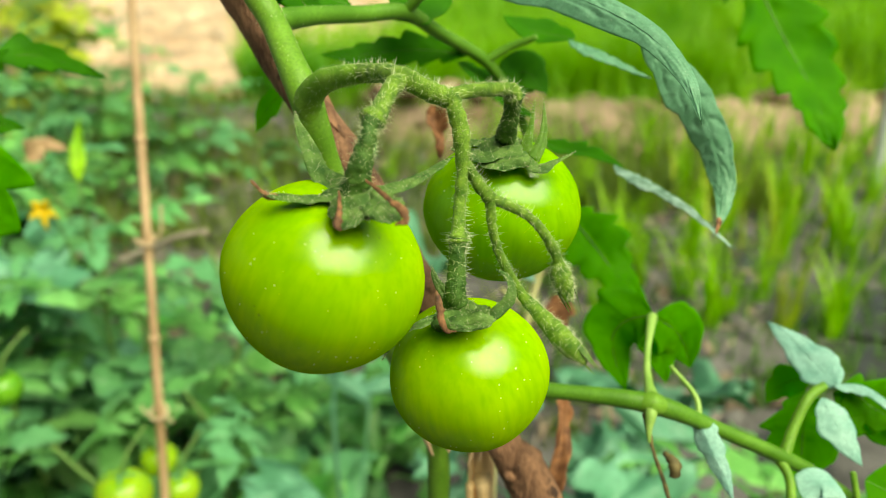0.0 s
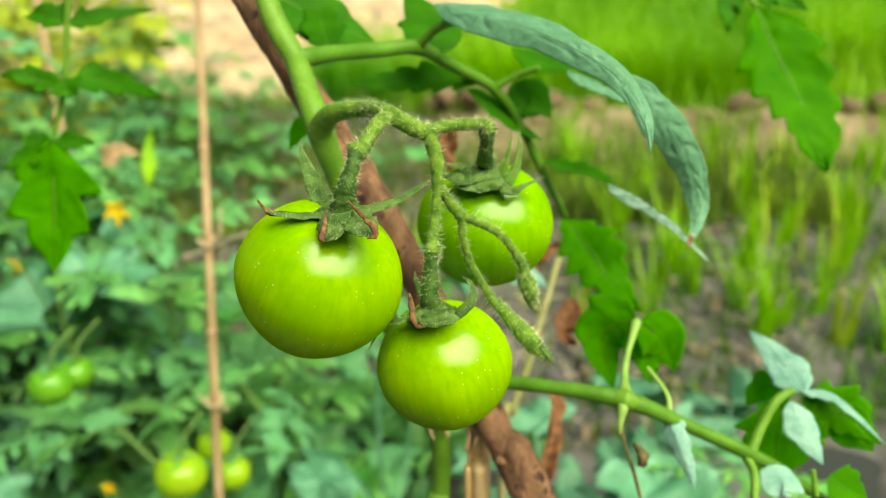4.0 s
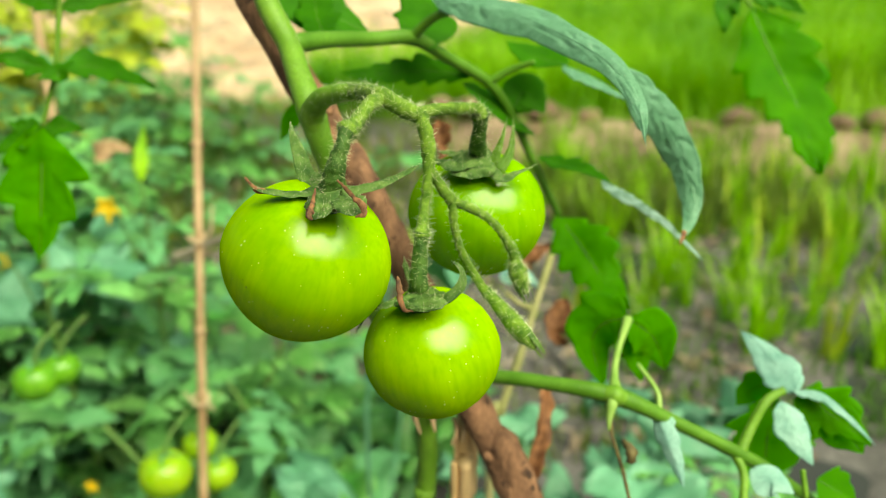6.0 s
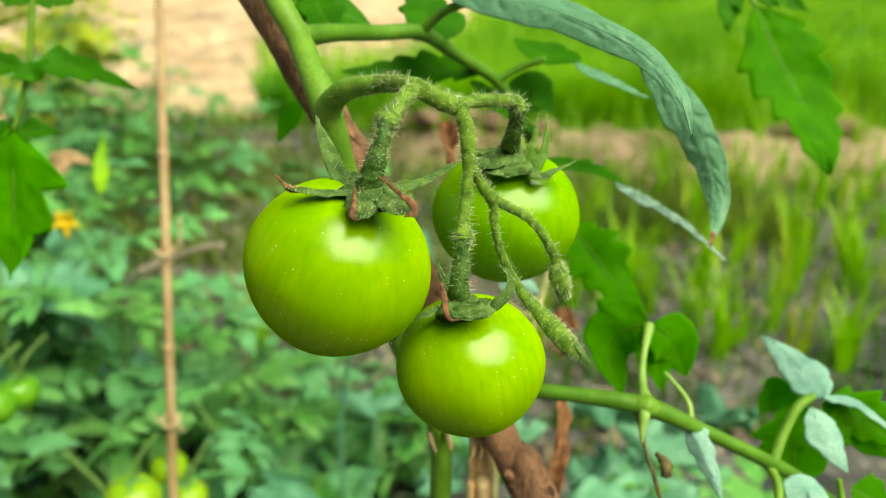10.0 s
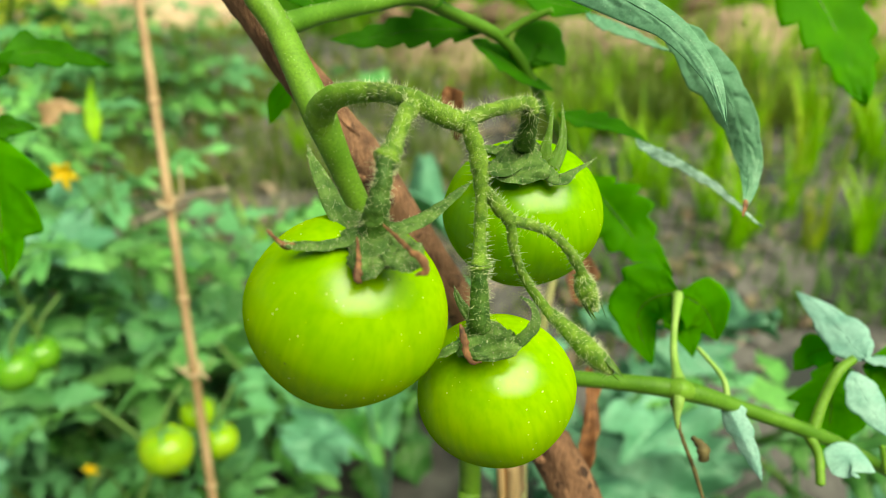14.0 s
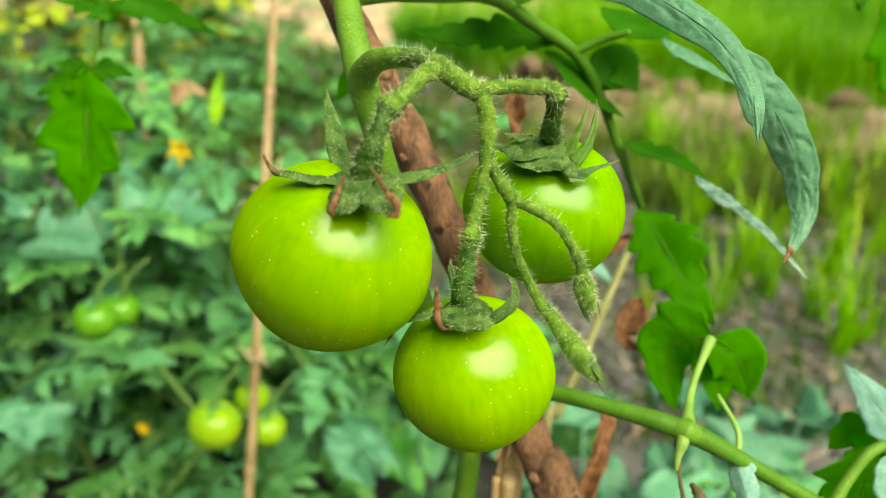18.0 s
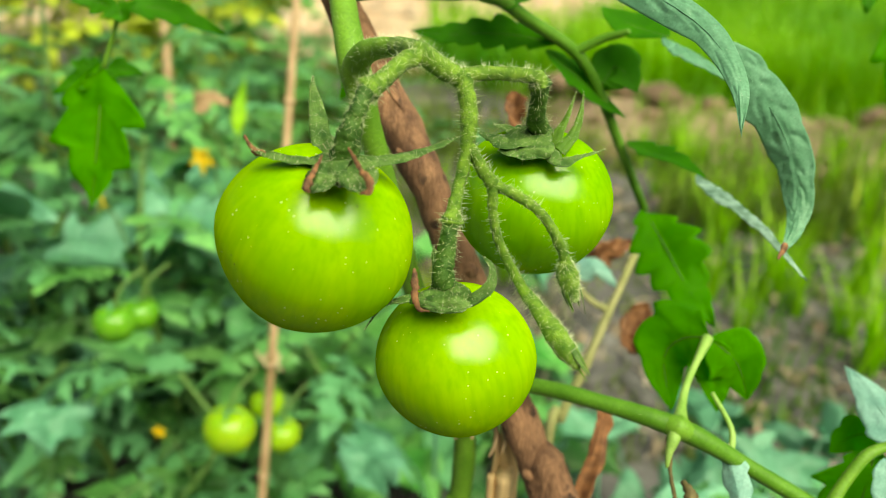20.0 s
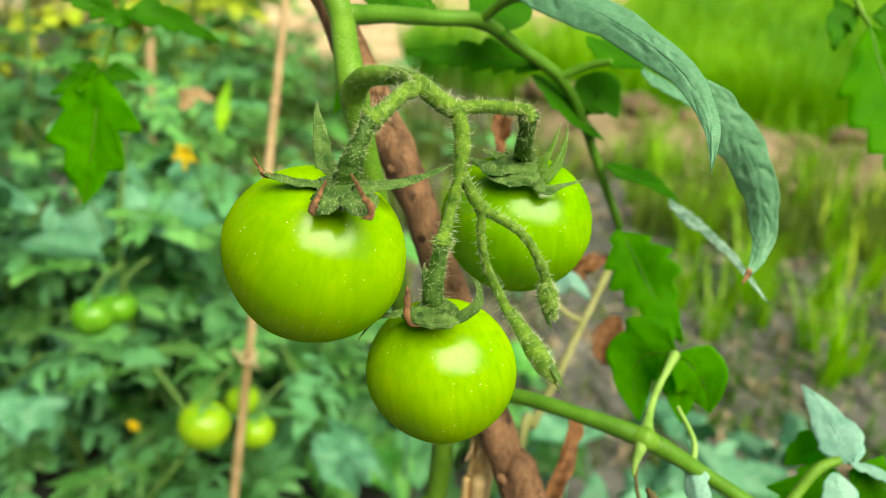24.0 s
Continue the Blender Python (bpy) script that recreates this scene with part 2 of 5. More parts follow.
def fruit_skin(name, low, high, shoulder):
    """Glossy unripe skin: pale stripes from stalk to tip, a few pale flecks, a darker shoulder."""
    m = bpy.data.materials.new(name)
    m.use_nodes = True
    nt = m.node_tree
    bsdf = nt.nodes["Principled BSDF"]
    co = nt.nodes.new("ShaderNodeTexCoord").outputs["Object"]
    big = noise_tex(nt, co, 45, 3.0)
    stripe = noise_tex(nt, co, 420, 3.0, (1, 1, 0.10))
    col = ramp(nt, big, [(0.3, low), (0.7, high)])
    col = mixed(nt, ramp(nt, stripe, [(0.40, (0, 0, 0)), (0.72, (0.32,) * 3)]), col, shoulder)
    v = nt.nodes.new("ShaderNodeTexVoronoi")
    v.inputs["Scale"].default_value = 360
    nt.links.new(co, v.inputs["Vector"])
    dot = ramp(nt, v.outputs["Distance"], [(0.085, (1, 1, 1)), (0.125, (0, 0, 0))])
    gate = ramp(nt, noise_tex(nt, co, 190, 1.0), [(0.51, (0, 0, 0)), (0.57, (1, 1, 1))])
    col = mixed(nt, mixed(nt, 1.0, dot, gate, "MULTIPLY"), col, (0.62, 0.68, 0.30))
    scar = nt.nodes.new("ShaderNodeTexVoronoi")
    scar.inputs["Scale"].default_value = 130
    nt.links.new(noise_shift(nt, co, 900, 0.0012), scar.inputs["Vector"])
    mark = ramp(nt, scar.outputs["Distance"], [(0.035, (1, 1, 1)), (0.075, (0, 0, 0))])
    rare = ramp(nt, noise_tex(nt, co, 75, 1.0), [(0.60, (0, 0, 0)), (0.64, (0.6,) * 3)])
    col = mixed(nt, mixed(nt, 1.0, mark, rare, "MULTIPLY"), col, (0.07, 0.09, 0.015))
    nt.links.new(col, bsdf.inputs["Base Color"])
    bsdf.inputs["Specular IOR Level"].default_value = 0.0
    wax = nt.nodes.new("ShaderNodeBsdfGlossy")
    nt.links.new(ramp(nt, noise_tex(nt, co, 160, 4.0), [(0.3, (0.17,) * 3), (0.7, (0.27,) * 3)]), wax.inputs["Roughness"])
    coat = nt.nodes.new("ShaderNodeMixShader")
    coat.inputs[0].default_value = 0.055
    nt.links.new(bsdf.outputs[0], coat.inputs[1])
    nt.links.new(wax.outputs[0], coat.inputs[2])
    nt.links.new(coat.outputs[0], nt.nodes["Material Output"].inputs[0])
    bsdf.inputs["Subsurface Weight"].default_value = 0.35
    bsdf.inputs["Subsurface Radius"].default_value = (0.7, 1.0, 0.1)
    bsdf.inputs["Subsurface Scale"].default_value = 0.005
    b = nt.nodes.new("ShaderNodeBump")
    b.inputs["Strength"].default_value, b.inputs["Distance"].default_value = 0.06, 0.0006
    nt.links.new(noise_tex(nt, co, 900, 2.0), b.inputs["Height"])
    nt.links.new(b.outputs[0], bsdf.inputs["Normal"])
    nt.links.new(b.outputs[0], wax.inputs["Normal"])
    return m


SKIN = fruit_skin("tomato_skin", (0.194, 0.425, 0.001), (0.312, 0.555, 0.002), (0.103, 0.305, 0.001))
# Same skin, darker and greener: shading of the rear fruit in its colour.
SKIN_SHADED = fruit_skin("tomato_skin_shaded", (0.140, 0.37, 0.001), (0.23, 0.49, 0.002), (0.07, 0.26, 0.001))
SKIN_FAR = fruit_skin("tomato_skin_bed", (0.24, 0.48, 0.02), (0.40, 0.60, 0.03), (0.16, 0.40, 0.02))
# Greener, darker skin standing for leaf shade on the two upper bed fruits.
SKIN_LEAF_SHADE = fruit_skin("tomato_skin_leaf_shade", (0.09, 0.31, 0.02), (0.18, 0.45, 0.03), (0.06, 0.25, 0.02))

water_mat = bpy.data.materials.new("puddle_water")
water_mat.use_nodes = True
wb = water_mat.node_tree.nodes["Principled BSDF"]
wb.inputs["Base Color"].default_value = (0.05, 0.055, 0.05, 1)
wb.inputs["Roughness"].default_value = 0.06

# ---- builders ----
UNIT = 0.05
FRAME = pose(0, 0, EYE, TILT, LEAN, TURN)


def place(p):
    """A point of the near plant, given in its own leaning axes in units of 5 cm, as a place in the world."""
    return FRAME @ (Vector(p) * UNIT)


def thing(name, at, label, category, group="", kind=""):
    ob = new(name)
    ob.location = at
    ob.empty_display_size = 0.02
    return tagged(ob, label, category, group, kind)


def origin_of(ob):
    v = Vector(ob.location)
    while ob.parent:
        ob = ob.parent
        v += Vector(ob.location)
    return v


def mesh_from(name, verts, faces, material, smooth=True):
    me = bpy.data.meshes.new(name)
    me.from_pydata([tuple(v) for v in verts], [], faces)
    me.materials.append(material)
    if smooth:
        me.polygons.foreach_set("use_smooth", [True] * len(me.polygons))
    me.update()
    return me


def part(name, geo, material, parent, label=""):
    """One mesh under a thing or a part, from (verts, faces) in world places."""
    verts, faces = geo
    o = origin_of(parent)
    centre = sum((Vector(v) for v in verts), Vector()) / len(verts)
    ob = new(name, mesh_from(name, [Vector(v) - centre for v in verts], faces, material))
    ob.parent = parent
    ob.location = centre - o
    return tagged(ob, label)


def joined(*geos):
    verts, faces = [], []
    for v, f in geos:
        n = len(verts)
        verts += list(v)
        faces += [tuple(i + n for i in face) for face in f]
    return verts, faces


def spline(pts, count):
    """Catmull-Rom through the points, count + 1 places."""
    pts = [Vector(p) for p in pts]
    ext = [pts[0] * 2 - pts[1], *pts, pts[-1] * 2 - pts[-2]]
    out = []
    for i in range(count + 1):
        s = i / count * (len(pts) - 1)
        k = min(int(s), len(pts) - 2)
        f = s - k
        a, b, c, d = ext[k:k + 4]
        out.append(0.5 * ((2 * b) + (c - a) * f + (2 * a - 5 * b + 4 * c - d) * f * f + (3 * b - a - 3 * c + d) * f ** 3))
    return out


def radius_at(radii, u):
    s = u * (len(radii) - 1)
    k = min(int(s), len(radii) - 2) if len(radii) > 1 else 0
    return radii[0] if len(radii) == 1 else radii[k] * (1 - s + k) + radii[k + 1] * (s - k)


def tube(pts, radii, count=24, sides=12, lumps=0.0, lump_scale=60.0, flat=1.0):
    """A round stalk through the points with the radii spread along it; closed, domed ends."""
    c = spline(pts, count)
    verts, faces = [], []
    ref = Vector((0.3, -1, 0.2)).normalized()
    for i, p in enumerate(c):
        t = (c[min(i + 1, count)] - c[max(i - 1, 0)]).normalized()
        a = (ref - t * ref.dot(t)).normalized()
        ref = a
        b = t.cross(a)
        r = radius_at(radii, i / count)
        for k in range(sides):
            w = 2 * math.pi * k / sides
            d = a * math.cos(w) * flat + b * math.sin(w)
            q = p + d * r
            if lumps:
                q = q + d * r * lumps * (noise.noise(q * lump_scale) + 0.5 * noise.noise(q * lump_scale * 3.1))
            verts.append(q)
    for i in range(count):
        for k in range(sides):
            faces.append((i * sides + k, i * sides + (k + 1) % sides, (i + 1) * sides + (k + 1) % sides, (i + 1) * sides + k))
    for end, i, way in ((0, 0, -1), (1, count, 1)):
        n = len(verts)
        t = (c[1] - c[0]).normalized() if i == 0 else (c[-1] - c[-2]).normalized()
        verts.append(c[i] + t * way * radius_at(radii, end) * 0.5)
        for k in range(sides):
            a, b = i * sides + k, i * sides + (k + 1) % sides
            faces.append((b, a, n) if i == 0 else (a, b, n))
    return verts, faces


def hairs(pts, radii, number, length, seed, thick=0.000085):
    """Fine bristles standing out from a stalk."""
    rng = random.Random(seed)
    c = spline(pts, 40)
    verts, faces = [], []
    for _ in range(number):
        u = rng.random()
        k = min(int(u * 40), 39)
        p = c[k].lerp(c[k + 1], u * 40 - k)
        t = (c[k + 1] - c[k]).normalized()
        d = Vector((rng.gauss(0, 1), rng.gauss(0, 1), rng.gauss(0, 1)))
        d = (d - t * d.dot(t)).normalized()
        q = p + d * radius_at(radii, u) * 0.95
        tip = q + (d + Vector((rng.gauss(0, 1), rng.gauss(0, 1), rng.gauss(0, 1))) * 0.25) * length * rng.uniform(0.35, 1.1)
        s = d.cross(t)
        n = len(verts)
        verts += [q + s * thick, q - s * thick * 0.5 + t * thick, q - s * thick * 0.5 - t * thick, tip]
        faces += [(n, n + 1, n + 3), (n + 1, n + 2, n + 3), (n + 2, n, n + 3)]
    return verts, faces


def bristles(geo, number, length, seed, centre):
    """Short fine hairs on a surface's points, pointing outwards and up."""
    rng = random.Random(seed)
    verts, faces = [], []
    g = 0.00005
    for _ in range(number):
        q = geo[0][rng.randrange(len(geo[0]))]
        d = Vector((rng.gauss(0, 1), rng.gauss(0, 1), rng.gauss(0.8, 1))).normalized()
        n = len(verts)
        verts += [q + Vector((g, 0, 0)), q + Vector((-g, g, 0)), q + Vector((-g, -g, g)), q + d * length * rng.uniform(0.4, 1.2)]
        faces += [(n, n + 1, n + 3), (n + 1, n + 2, n + 3), (n + 2, n, n + 3)]
    return verts, faces


def blade(pts, width, normal, lobes=5, depth=0.3, fold=0.25, quilt=0.0, wave=0.0, seed=0, rows=48, cols=12, thick=0.0003, base=0.35, point=1.3, skew=0.5, crease=0.35):
    """A leaf blade along its midrib: lobed margin, folded along the rib, quilted between side veins, with thickness."""
    rng = random.Random(seed)
    c = spline(pts, rows)
    long = sum((c[i + 1] - c[i]).length for i in range(rows))
    normal = Vector(normal).normalized()
    phase, jit = rng.random(), [rng.uniform(0.75, 1.2) for _ in range(40)]
    top, under = [], []
    for i, p in enumerate(c):
        u = i / rows
        t = (c[min(i + 1, rows)] - c[max(i - 1, 0)]).normalized()
        n = (normal - t * normal.dot(t)).normalized()
        s = t.cross(n)
        for j in range(cols + 1):
            v = j / cols * 2 - 1
            form = min(1.0, u / base) ** 0.6 * max(0.0, 1 - u ** (1.15 + point * 0.45)) ** 0.95
            x = u * lobes + (0.37 if v > 0 else 0.0)
            saw = x % 1.0
            tooth = (saw / 0.72 if saw < 0.72 else (1 - saw) / 0.28) ** 0.8 * jit[int(x) % 40 + (20 if v > 0 and x < 19 else 0)]
            cut = depth * (1 - u ** 3)
            half = width * 0.54 * form * (1 - cut + cut * 1.2 * tooth)
            q = p + s * (v * half) + t * (skew * half * abs(v) ** 1.5 * cut)
            lift = fold * half * abs(v)
            run = u * lobes * 2.0 - abs(v) * 0.8 + 0.8 * noise.noise(Vector((u * 7, v * 2.5, seed + 4.5))) + (0.4 if v > 0 else 0.0)
            vein = crease * quilt * width * (0.9 - 2.2 * (0.5 + 0.5 * math.cos(2 * math.pi * run)) ** 6 * max(0.0, 0.8 + 1.4 * noise.noise(Vector((u * 9, v * 4, seed + 8.5))))) * (1 - abs(v) ** 3) * (1 - u ** 3) * min(1, abs(v) * 5)
            rib = -quilt * width * 0.8 * math.exp(-(v * 9) ** 2)
            sway = wave * width * (math.sin(u * 9 + phase * 6) * v + 0.6 * noise.noise(Vector((u * 4, v * 2, seed + 0.5))))
            rough = (1.0 if crease < 1 else 0.4) * quilt * width * (1.6 * noise.noise(Vector((u * long / width * 5, v * 3, seed * 1.7))) + 0.9 * noise.noise(Vector((u * long / width * 12, v * 7, seed * 2.3))))
            q = q + n * (lift + vein + rib + sway + rough)
            top.append(q)
            under.append(q - n * thick)
    w = cols + 1
    n0 = len(top)
    faces = []
    for i in range(rows):
        for j in range(cols):
            a = i * w + j
            faces += [(a, a + 1, a + w + 1, a + w), (n0 + a, n0 + a + w, n0 + a + w + 1, n0 + a + 1)]
        a, b = i * w, i * w + cols
        faces += [(a, a + w, n0 + a + w, n0 + a), (b + w, b, n0 + b, n0 + b + w)]
    return top + under, faces


def sepal(pts, width, normal, seed=0, thick=0.0006, blunt=0.0, cup=0.35, rows=22, cols=8):
    """A fleshy sepal: broad base, thread tip or rounded end, cupped across, with a sunken midline and uneven edge."""
    c = spline(pts, rows)
    normal = Vector(normal).normalized()
    top, under = [], []
    for i, p in enumerate(c):
        u = i / rows
        t = (c[min(i + 1, rows)] - c[max(i - 1, 0)]).normalized()
        n = (normal - t * normal.dot(t)).normalized()
        side = t.cross(n)
        taper = max(0.0, 1 - u) ** 0.85
        form = taper * (1 - blunt) + blunt * (0.75 + 0.25 * math.sin(math.pi * u)) * max(0.0, 1 - u ** 5) ** 0.5
        half = 0.5 * width * max(form, 0.05)
        for j in range(cols + 1):
            v = j / cols * 2 - 1
            edge = 1 + 0.26 * noise.noise(Vector((u * 5, seed * 3.1 + (1 if v > 0 else 0), 0.7))) + 0.12 * noise.noise(Vector((u * 19, seed * 1.3, v)))
            h = cup * half * (1 - v * v) - 0.12 * half * math.exp(-(v * 4) ** 2)
            h += half * 0.30 * noise.noise(Vector((u * 6, v * 2.5, seed + 0.3))) + half * 0.20 * noise.noise(Vector((u * 17, v * 7, seed + 0.9)))
            q = p + side * v * half * edge + n * h
            top.append(q)
            under.append(q - n * thick * (1 - 0.7 * abs(v)) * max(0.25, taper))
    w = cols + 1
    n0 = len(top)
    faces = []
    for i in range(rows):
        for j in range(cols):
            k = i * w + j
            faces += [(k, k + 1, k + w + 1, k + w), (n0 + k, n0 + k + w, n0 + k + w + 1, n0 + k + 1)]
        k, m = i * w, i * w + cols
        faces += [(k, k + w, n0 + k + w, n0 + k), (m + w, m, n0 + m, n0 + m + w)]
    return top + under, faces


def specks(geo, number, size, seed, keep=1.0):
    """Tiny grains sitting on a surface's points."""
    rng = random.Random(seed)
    verts, faces = [], []
    for _ in range(number):
        p = geo[0][rng.randrange(int(len(geo[0]) * keep))]
        g = size * rng.uniform(0.4, 1.2)
        n = len(verts)
        for k in range(4):
            verts.append(p + Vector((rng.gauss(0, 1), rng.gauss(0, 1), rng.gauss(0, 1))).normalized() * g)
        faces += [(n, n + 1, n + 2), (n, n + 2, n + 3), (n, n + 3, n + 1), (n + 1, n + 3, n + 2)]
    return verts, faces


def crumbs(pts, spread_r, number, size, seed):
    """Tiny uneven grains scattered about a line."""
    rng = random.Random(seed)
    c = spline(pts, 30)
    verts, faces = [], []
    for _ in range(number):
        d = Vector((rng.gauss(0, 1), rng.gauss(0, 1), rng.gauss(0, 1))).normalized()
        p = c[rng.randrange(31)] + d * spread_r * rng.uniform(0.8, 1.02)
        g = size * rng.uniform(0.4, 1.2)
        n = len(verts)
        for k in range(4):
            verts.append(p + Vector((rng.gauss(0, 1), rng.gauss(0, 1), rng.gauss(0, 1))).normalized() * g)
        faces += [(n, n + 1, n + 2), (n, n + 2, n + 3), (n, n + 3, n + 1), (n + 1, n + 3, n + 2)]
    return verts, faces


def P(pts):
    return [place(p) for p in pts]


def N(v):
    return (FRAME.to_3x3() @ Vector(v)).normalized()


def ball(radius, squash, lobes, ripple, dimple, taper, seed, nu=56, nv=40):
    """A fruit about its own axis: sunken top, faint ribs, narrower towards the tip."""
    verts, faces = [], []
    for i in range(nv + 1):
        th = math.pi * i / nv
        for k in range(nu):
            ph = 2 * math.pi * k / nu
            r = radius * math.sin(th) ** 0.92 if 0 < i < nv else 0.0
            z = radius * (squash if math.cos(th) < 0 else min(squash, 0.95)) * math.cos(th)
            r *= 1 + ripple * math.cos(lobes * ph + seed) * math.sin(th) + 0.02 * math.cos(2 * ph + seed * 2)
            r *= 1 - taper * max(0.0, -math.cos(th))
            z -= radius * dimple * math.exp(-(th / 0.3) ** 2)
            z += radius * 0.05 * math.exp(-((math.pi - th) / 0.35) ** 2)
            verts.append(Vector((r * math.cos(ph), r * math.sin(ph), z)))
    for i in range(nv):
        for k in range(nu):
            a, b = i * nu + k, i * nu + (k + 1) % nu
            faces.append((a, a + nu, b + nu, b))
    return verts, faces


# ---- ground ----
BUND_Y = 3.9


def ground_height(x, y):
    h = 0.05 * noise.noise(Vector((x * 0.9, y * 0.9, 3.0))) + 0.02 * noise.noise(Vector((x * 4, y * 4, 7.0))) + 0.008 * noise.noise(Vector((x * 15, y * 15, 1.0)))
    line = BUND_Y - 0.12 * x + 0.25 * noise.noise(Vector((x * 0.6, 0.0, 9.0)))
    h += 0.10 * math.exp(-((y - line) / 0.30) ** 2)
    return h


def spread(lo, hi, near, count):
    """Grid lines, close together near the plant and wide far off."""
    s = np.linspace(-1, 1, count)
    f = np.sinh(s * near) / np.sinh(near)
    return np.where(f < 0, -f * lo, f * hi)


xs, ys = spread(-400.0, 400.0, 6.5, 200), spread(-400.0, 600.0, 6.5, 240) + 1.5
gv = [(x, y, ground_height(x, y) if abs(x) < 30 and abs(y) < 40 else 0.0) for y in ys for x in xs]
gf = [(j * 200 + i, j * 200 + i + 1, (j + 1) * 200 + i + 1, (j + 1) * 200 + i) for j in range(239) for i in range(199)]
ground = new("ground", mesh_from("ground", gv, gf, SOIL))
tagged(ground, "damp grey-brown garden soil with small clods", "ground", kind="structure")

# ---- near tomato plant ----
plant_base = Vector((place((-0.08, 8.7, -3.44)).x, place((-0.08, 8.7, -3.44)).y + 0.04, 0.0))
plant_base.z = ground_height(plant_base.x, plant_base.y)
plant = thing("tomato_plant", plant_base, "tall green tomato plant with hairy stems tied near a stake", "plant")
main_pts = P([(-1.75, 6.60, 2.73), (-1.68, 6.55, 2.38), (-1.53, 6.50, 2.09), (-1.39, 6.48, 1.86), (-1.22, 6.30, 1.50), (-1.09, 6.20, 1.22), (-0.98, 6.30, 0.88), (-0.88, 6.50, 0.53), (-0.75, 6.80, 0.07), (-0.62, 7.10, -0.44), (-0.44, 7.50, -0.98), (-0.17, 7.90, -1.56), (-0.05, 8.15, -2.11), (-0.06, 8.45, -2.85), (-0.08, 8.70, -3.44)]) + [plant_base + Vector((0, 0, 0.25)), plant_base - Vector((0, 0, 0.03))]
main_stem = part("main_stem", tube(main_pts, [0.0056, 0.0056, 0.0057, 0.0056, 0.0060, 0.0064, 0.0051, 0.005, 0.005, 0.0052, 0.0054, 0.0056, 0.006, 0.006, 0.007, 0.008], 120, 18, 0.05, 40), STEM, plant)
part("stem_hairs", hairs(main_pts[:9], [0.006], 500, 0.0011, 3, 0.00007), HAIR, main_stem, "fine pale stem hairs")

PED = [(-0.81, 5.80, 1.24), (-0.53, 5.50, 1.22), (-0.29, 5.20, 1.13), (-0.10, 5.10, 1.02), (0.06, 5.07, 0.95)]
truss_pts = P(PED)
truss = part("truss_stalk", tube(truss_pts, [0.0033, 0.0034, 0.0033, 0.0033, 0.0034, 0.0035, 0.0031], 70, 20, 0.13, 380), TRUSS, plant, "hairy arching green truss stalk")
part("stalk_hairs", hairs(truss_pts, [0.0036, 0.0033, 0.0033, 0.0034, 0.0031], 620, 0.0026, 5, 0.000065), HAIR, truss, "fine pale bristles")


base_pts = P([(-0.94, 6.36, 0.78), (-1.01, 6.25, 0.97), (-1.04, 6.13, 1.14), (-0.91, 5.90, 1.23), (-0.72, 5.69, 1.24), (-0.56, 5.53, 1.22)])
base_radii = [0.0020, 0.0046, 0.0057, 0.0047, 0.0039, 0.0033]
truss_base = part("truss_base", tube(base_pts, base_radii, 44, 18, 0.07, 160), TRUSS_FOOT, plant, "thick green foot of the truss stalk")
part("stalk_hairs", hairs(base_pts[1:], base_radii[1:], 420, 0.0018, 51, 0.00006), HAIR, truss_base, "fine pale bristles")


def tomato(centre, axis, radius, squash, taper, seed, label, skin_mat=None):
    at = place(centre)
    ob = thing("green_tomato", at, label, "tomato", "green tomatoes of the near truss")
    skin = new("fruit", mesh_from("fruit", *ball(radius, squash, 5, 0.012, 0.035, taper, seed), skin_mat or SKIN))
    skin.parent = ob
    skin.matrix_basis = N(axis).to_track_quat("Z", "Y").to_matrix().to_4x4()
    top = at + N(axis) * radius * (min(squash, 0.95) - 0.03)
    a = N(axis)
    side = a.orthogonal().normalized()
    pad = [top + (Matrix.Rotation(k * math.pi / 8, 3, a) @ side) * r + a * h for h, r in ((-0.0040, 0.0100), (-0.0008, 0.0090), (0.0018, 0.0066), (0.0036, 0.0044)) for k in range(16)]
    pad = [p + a * 0.0012 * noise.noise(p * 500) + (p - top) * 0.18 * noise.noise(p * 260) for p in pad]
    pf = [(r * 16 + k, r * 16 + (k + 1) % 16, (r + 1) * 16 + (k + 1) % 16, (r + 1) * 16 + k) for r in range(3) for k in range(16)] + [tuple(range(48, 64))]
    calyx = part("calyx", (pad, pf), SEPAL, ob, "green calyx pad under the stalk")
    return calyx, top + a * 0.0025


def sepals(calyx, top, rows, tips, seed):
    for k, (pts, width, normal, blunt, lit) in enumerate(rows):
        w = P(pts)
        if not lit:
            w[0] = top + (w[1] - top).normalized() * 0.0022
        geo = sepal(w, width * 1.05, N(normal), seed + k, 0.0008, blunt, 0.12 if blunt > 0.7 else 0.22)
        ob = part("sepal", geo, SEPAL_LIT if lit else SEPAL, calyx, "thin upright sepal in a lit green" if lit else "hairy grey-green sepal")
        part("pollen_specks", specks(geo, 60, 0.00024, seed + 80 + k, 0.5), CRUST, ob)
        part("sepal_hairs", bristles(geo, 150, 0.0010, seed + 40 + k, top), HAIR, ob)
    for k, pts in enumerate(tips):
        radii = [0.0003, 0.0006, 0.0009, 0.0013, 0.0011, 0.0003] if k < 2 else [0.0009, 0.0010, 0.0008, 0.0006, 0.0003]
        part("withered_tip", tube(P(pts), radii, 44, 10, 0.6, 520, 0.35), DRY_TIP, calyx, "dry curled orange-brown sepal tip")
    a = (top - calyx.parent.location).normalized()
    side = a.orthogonal().normalized()
    ring = [top + a * 0.0014 + (Matrix.Rotation(w, 3, a) @ side) * 0.0058 for w in np.linspace(0, 6.28, 12)]
    part("dry_crust", crumbs(ring, 0.0028, 220, 0.00028, seed), CRUST, calyx, "pale dry crust round the stalk")


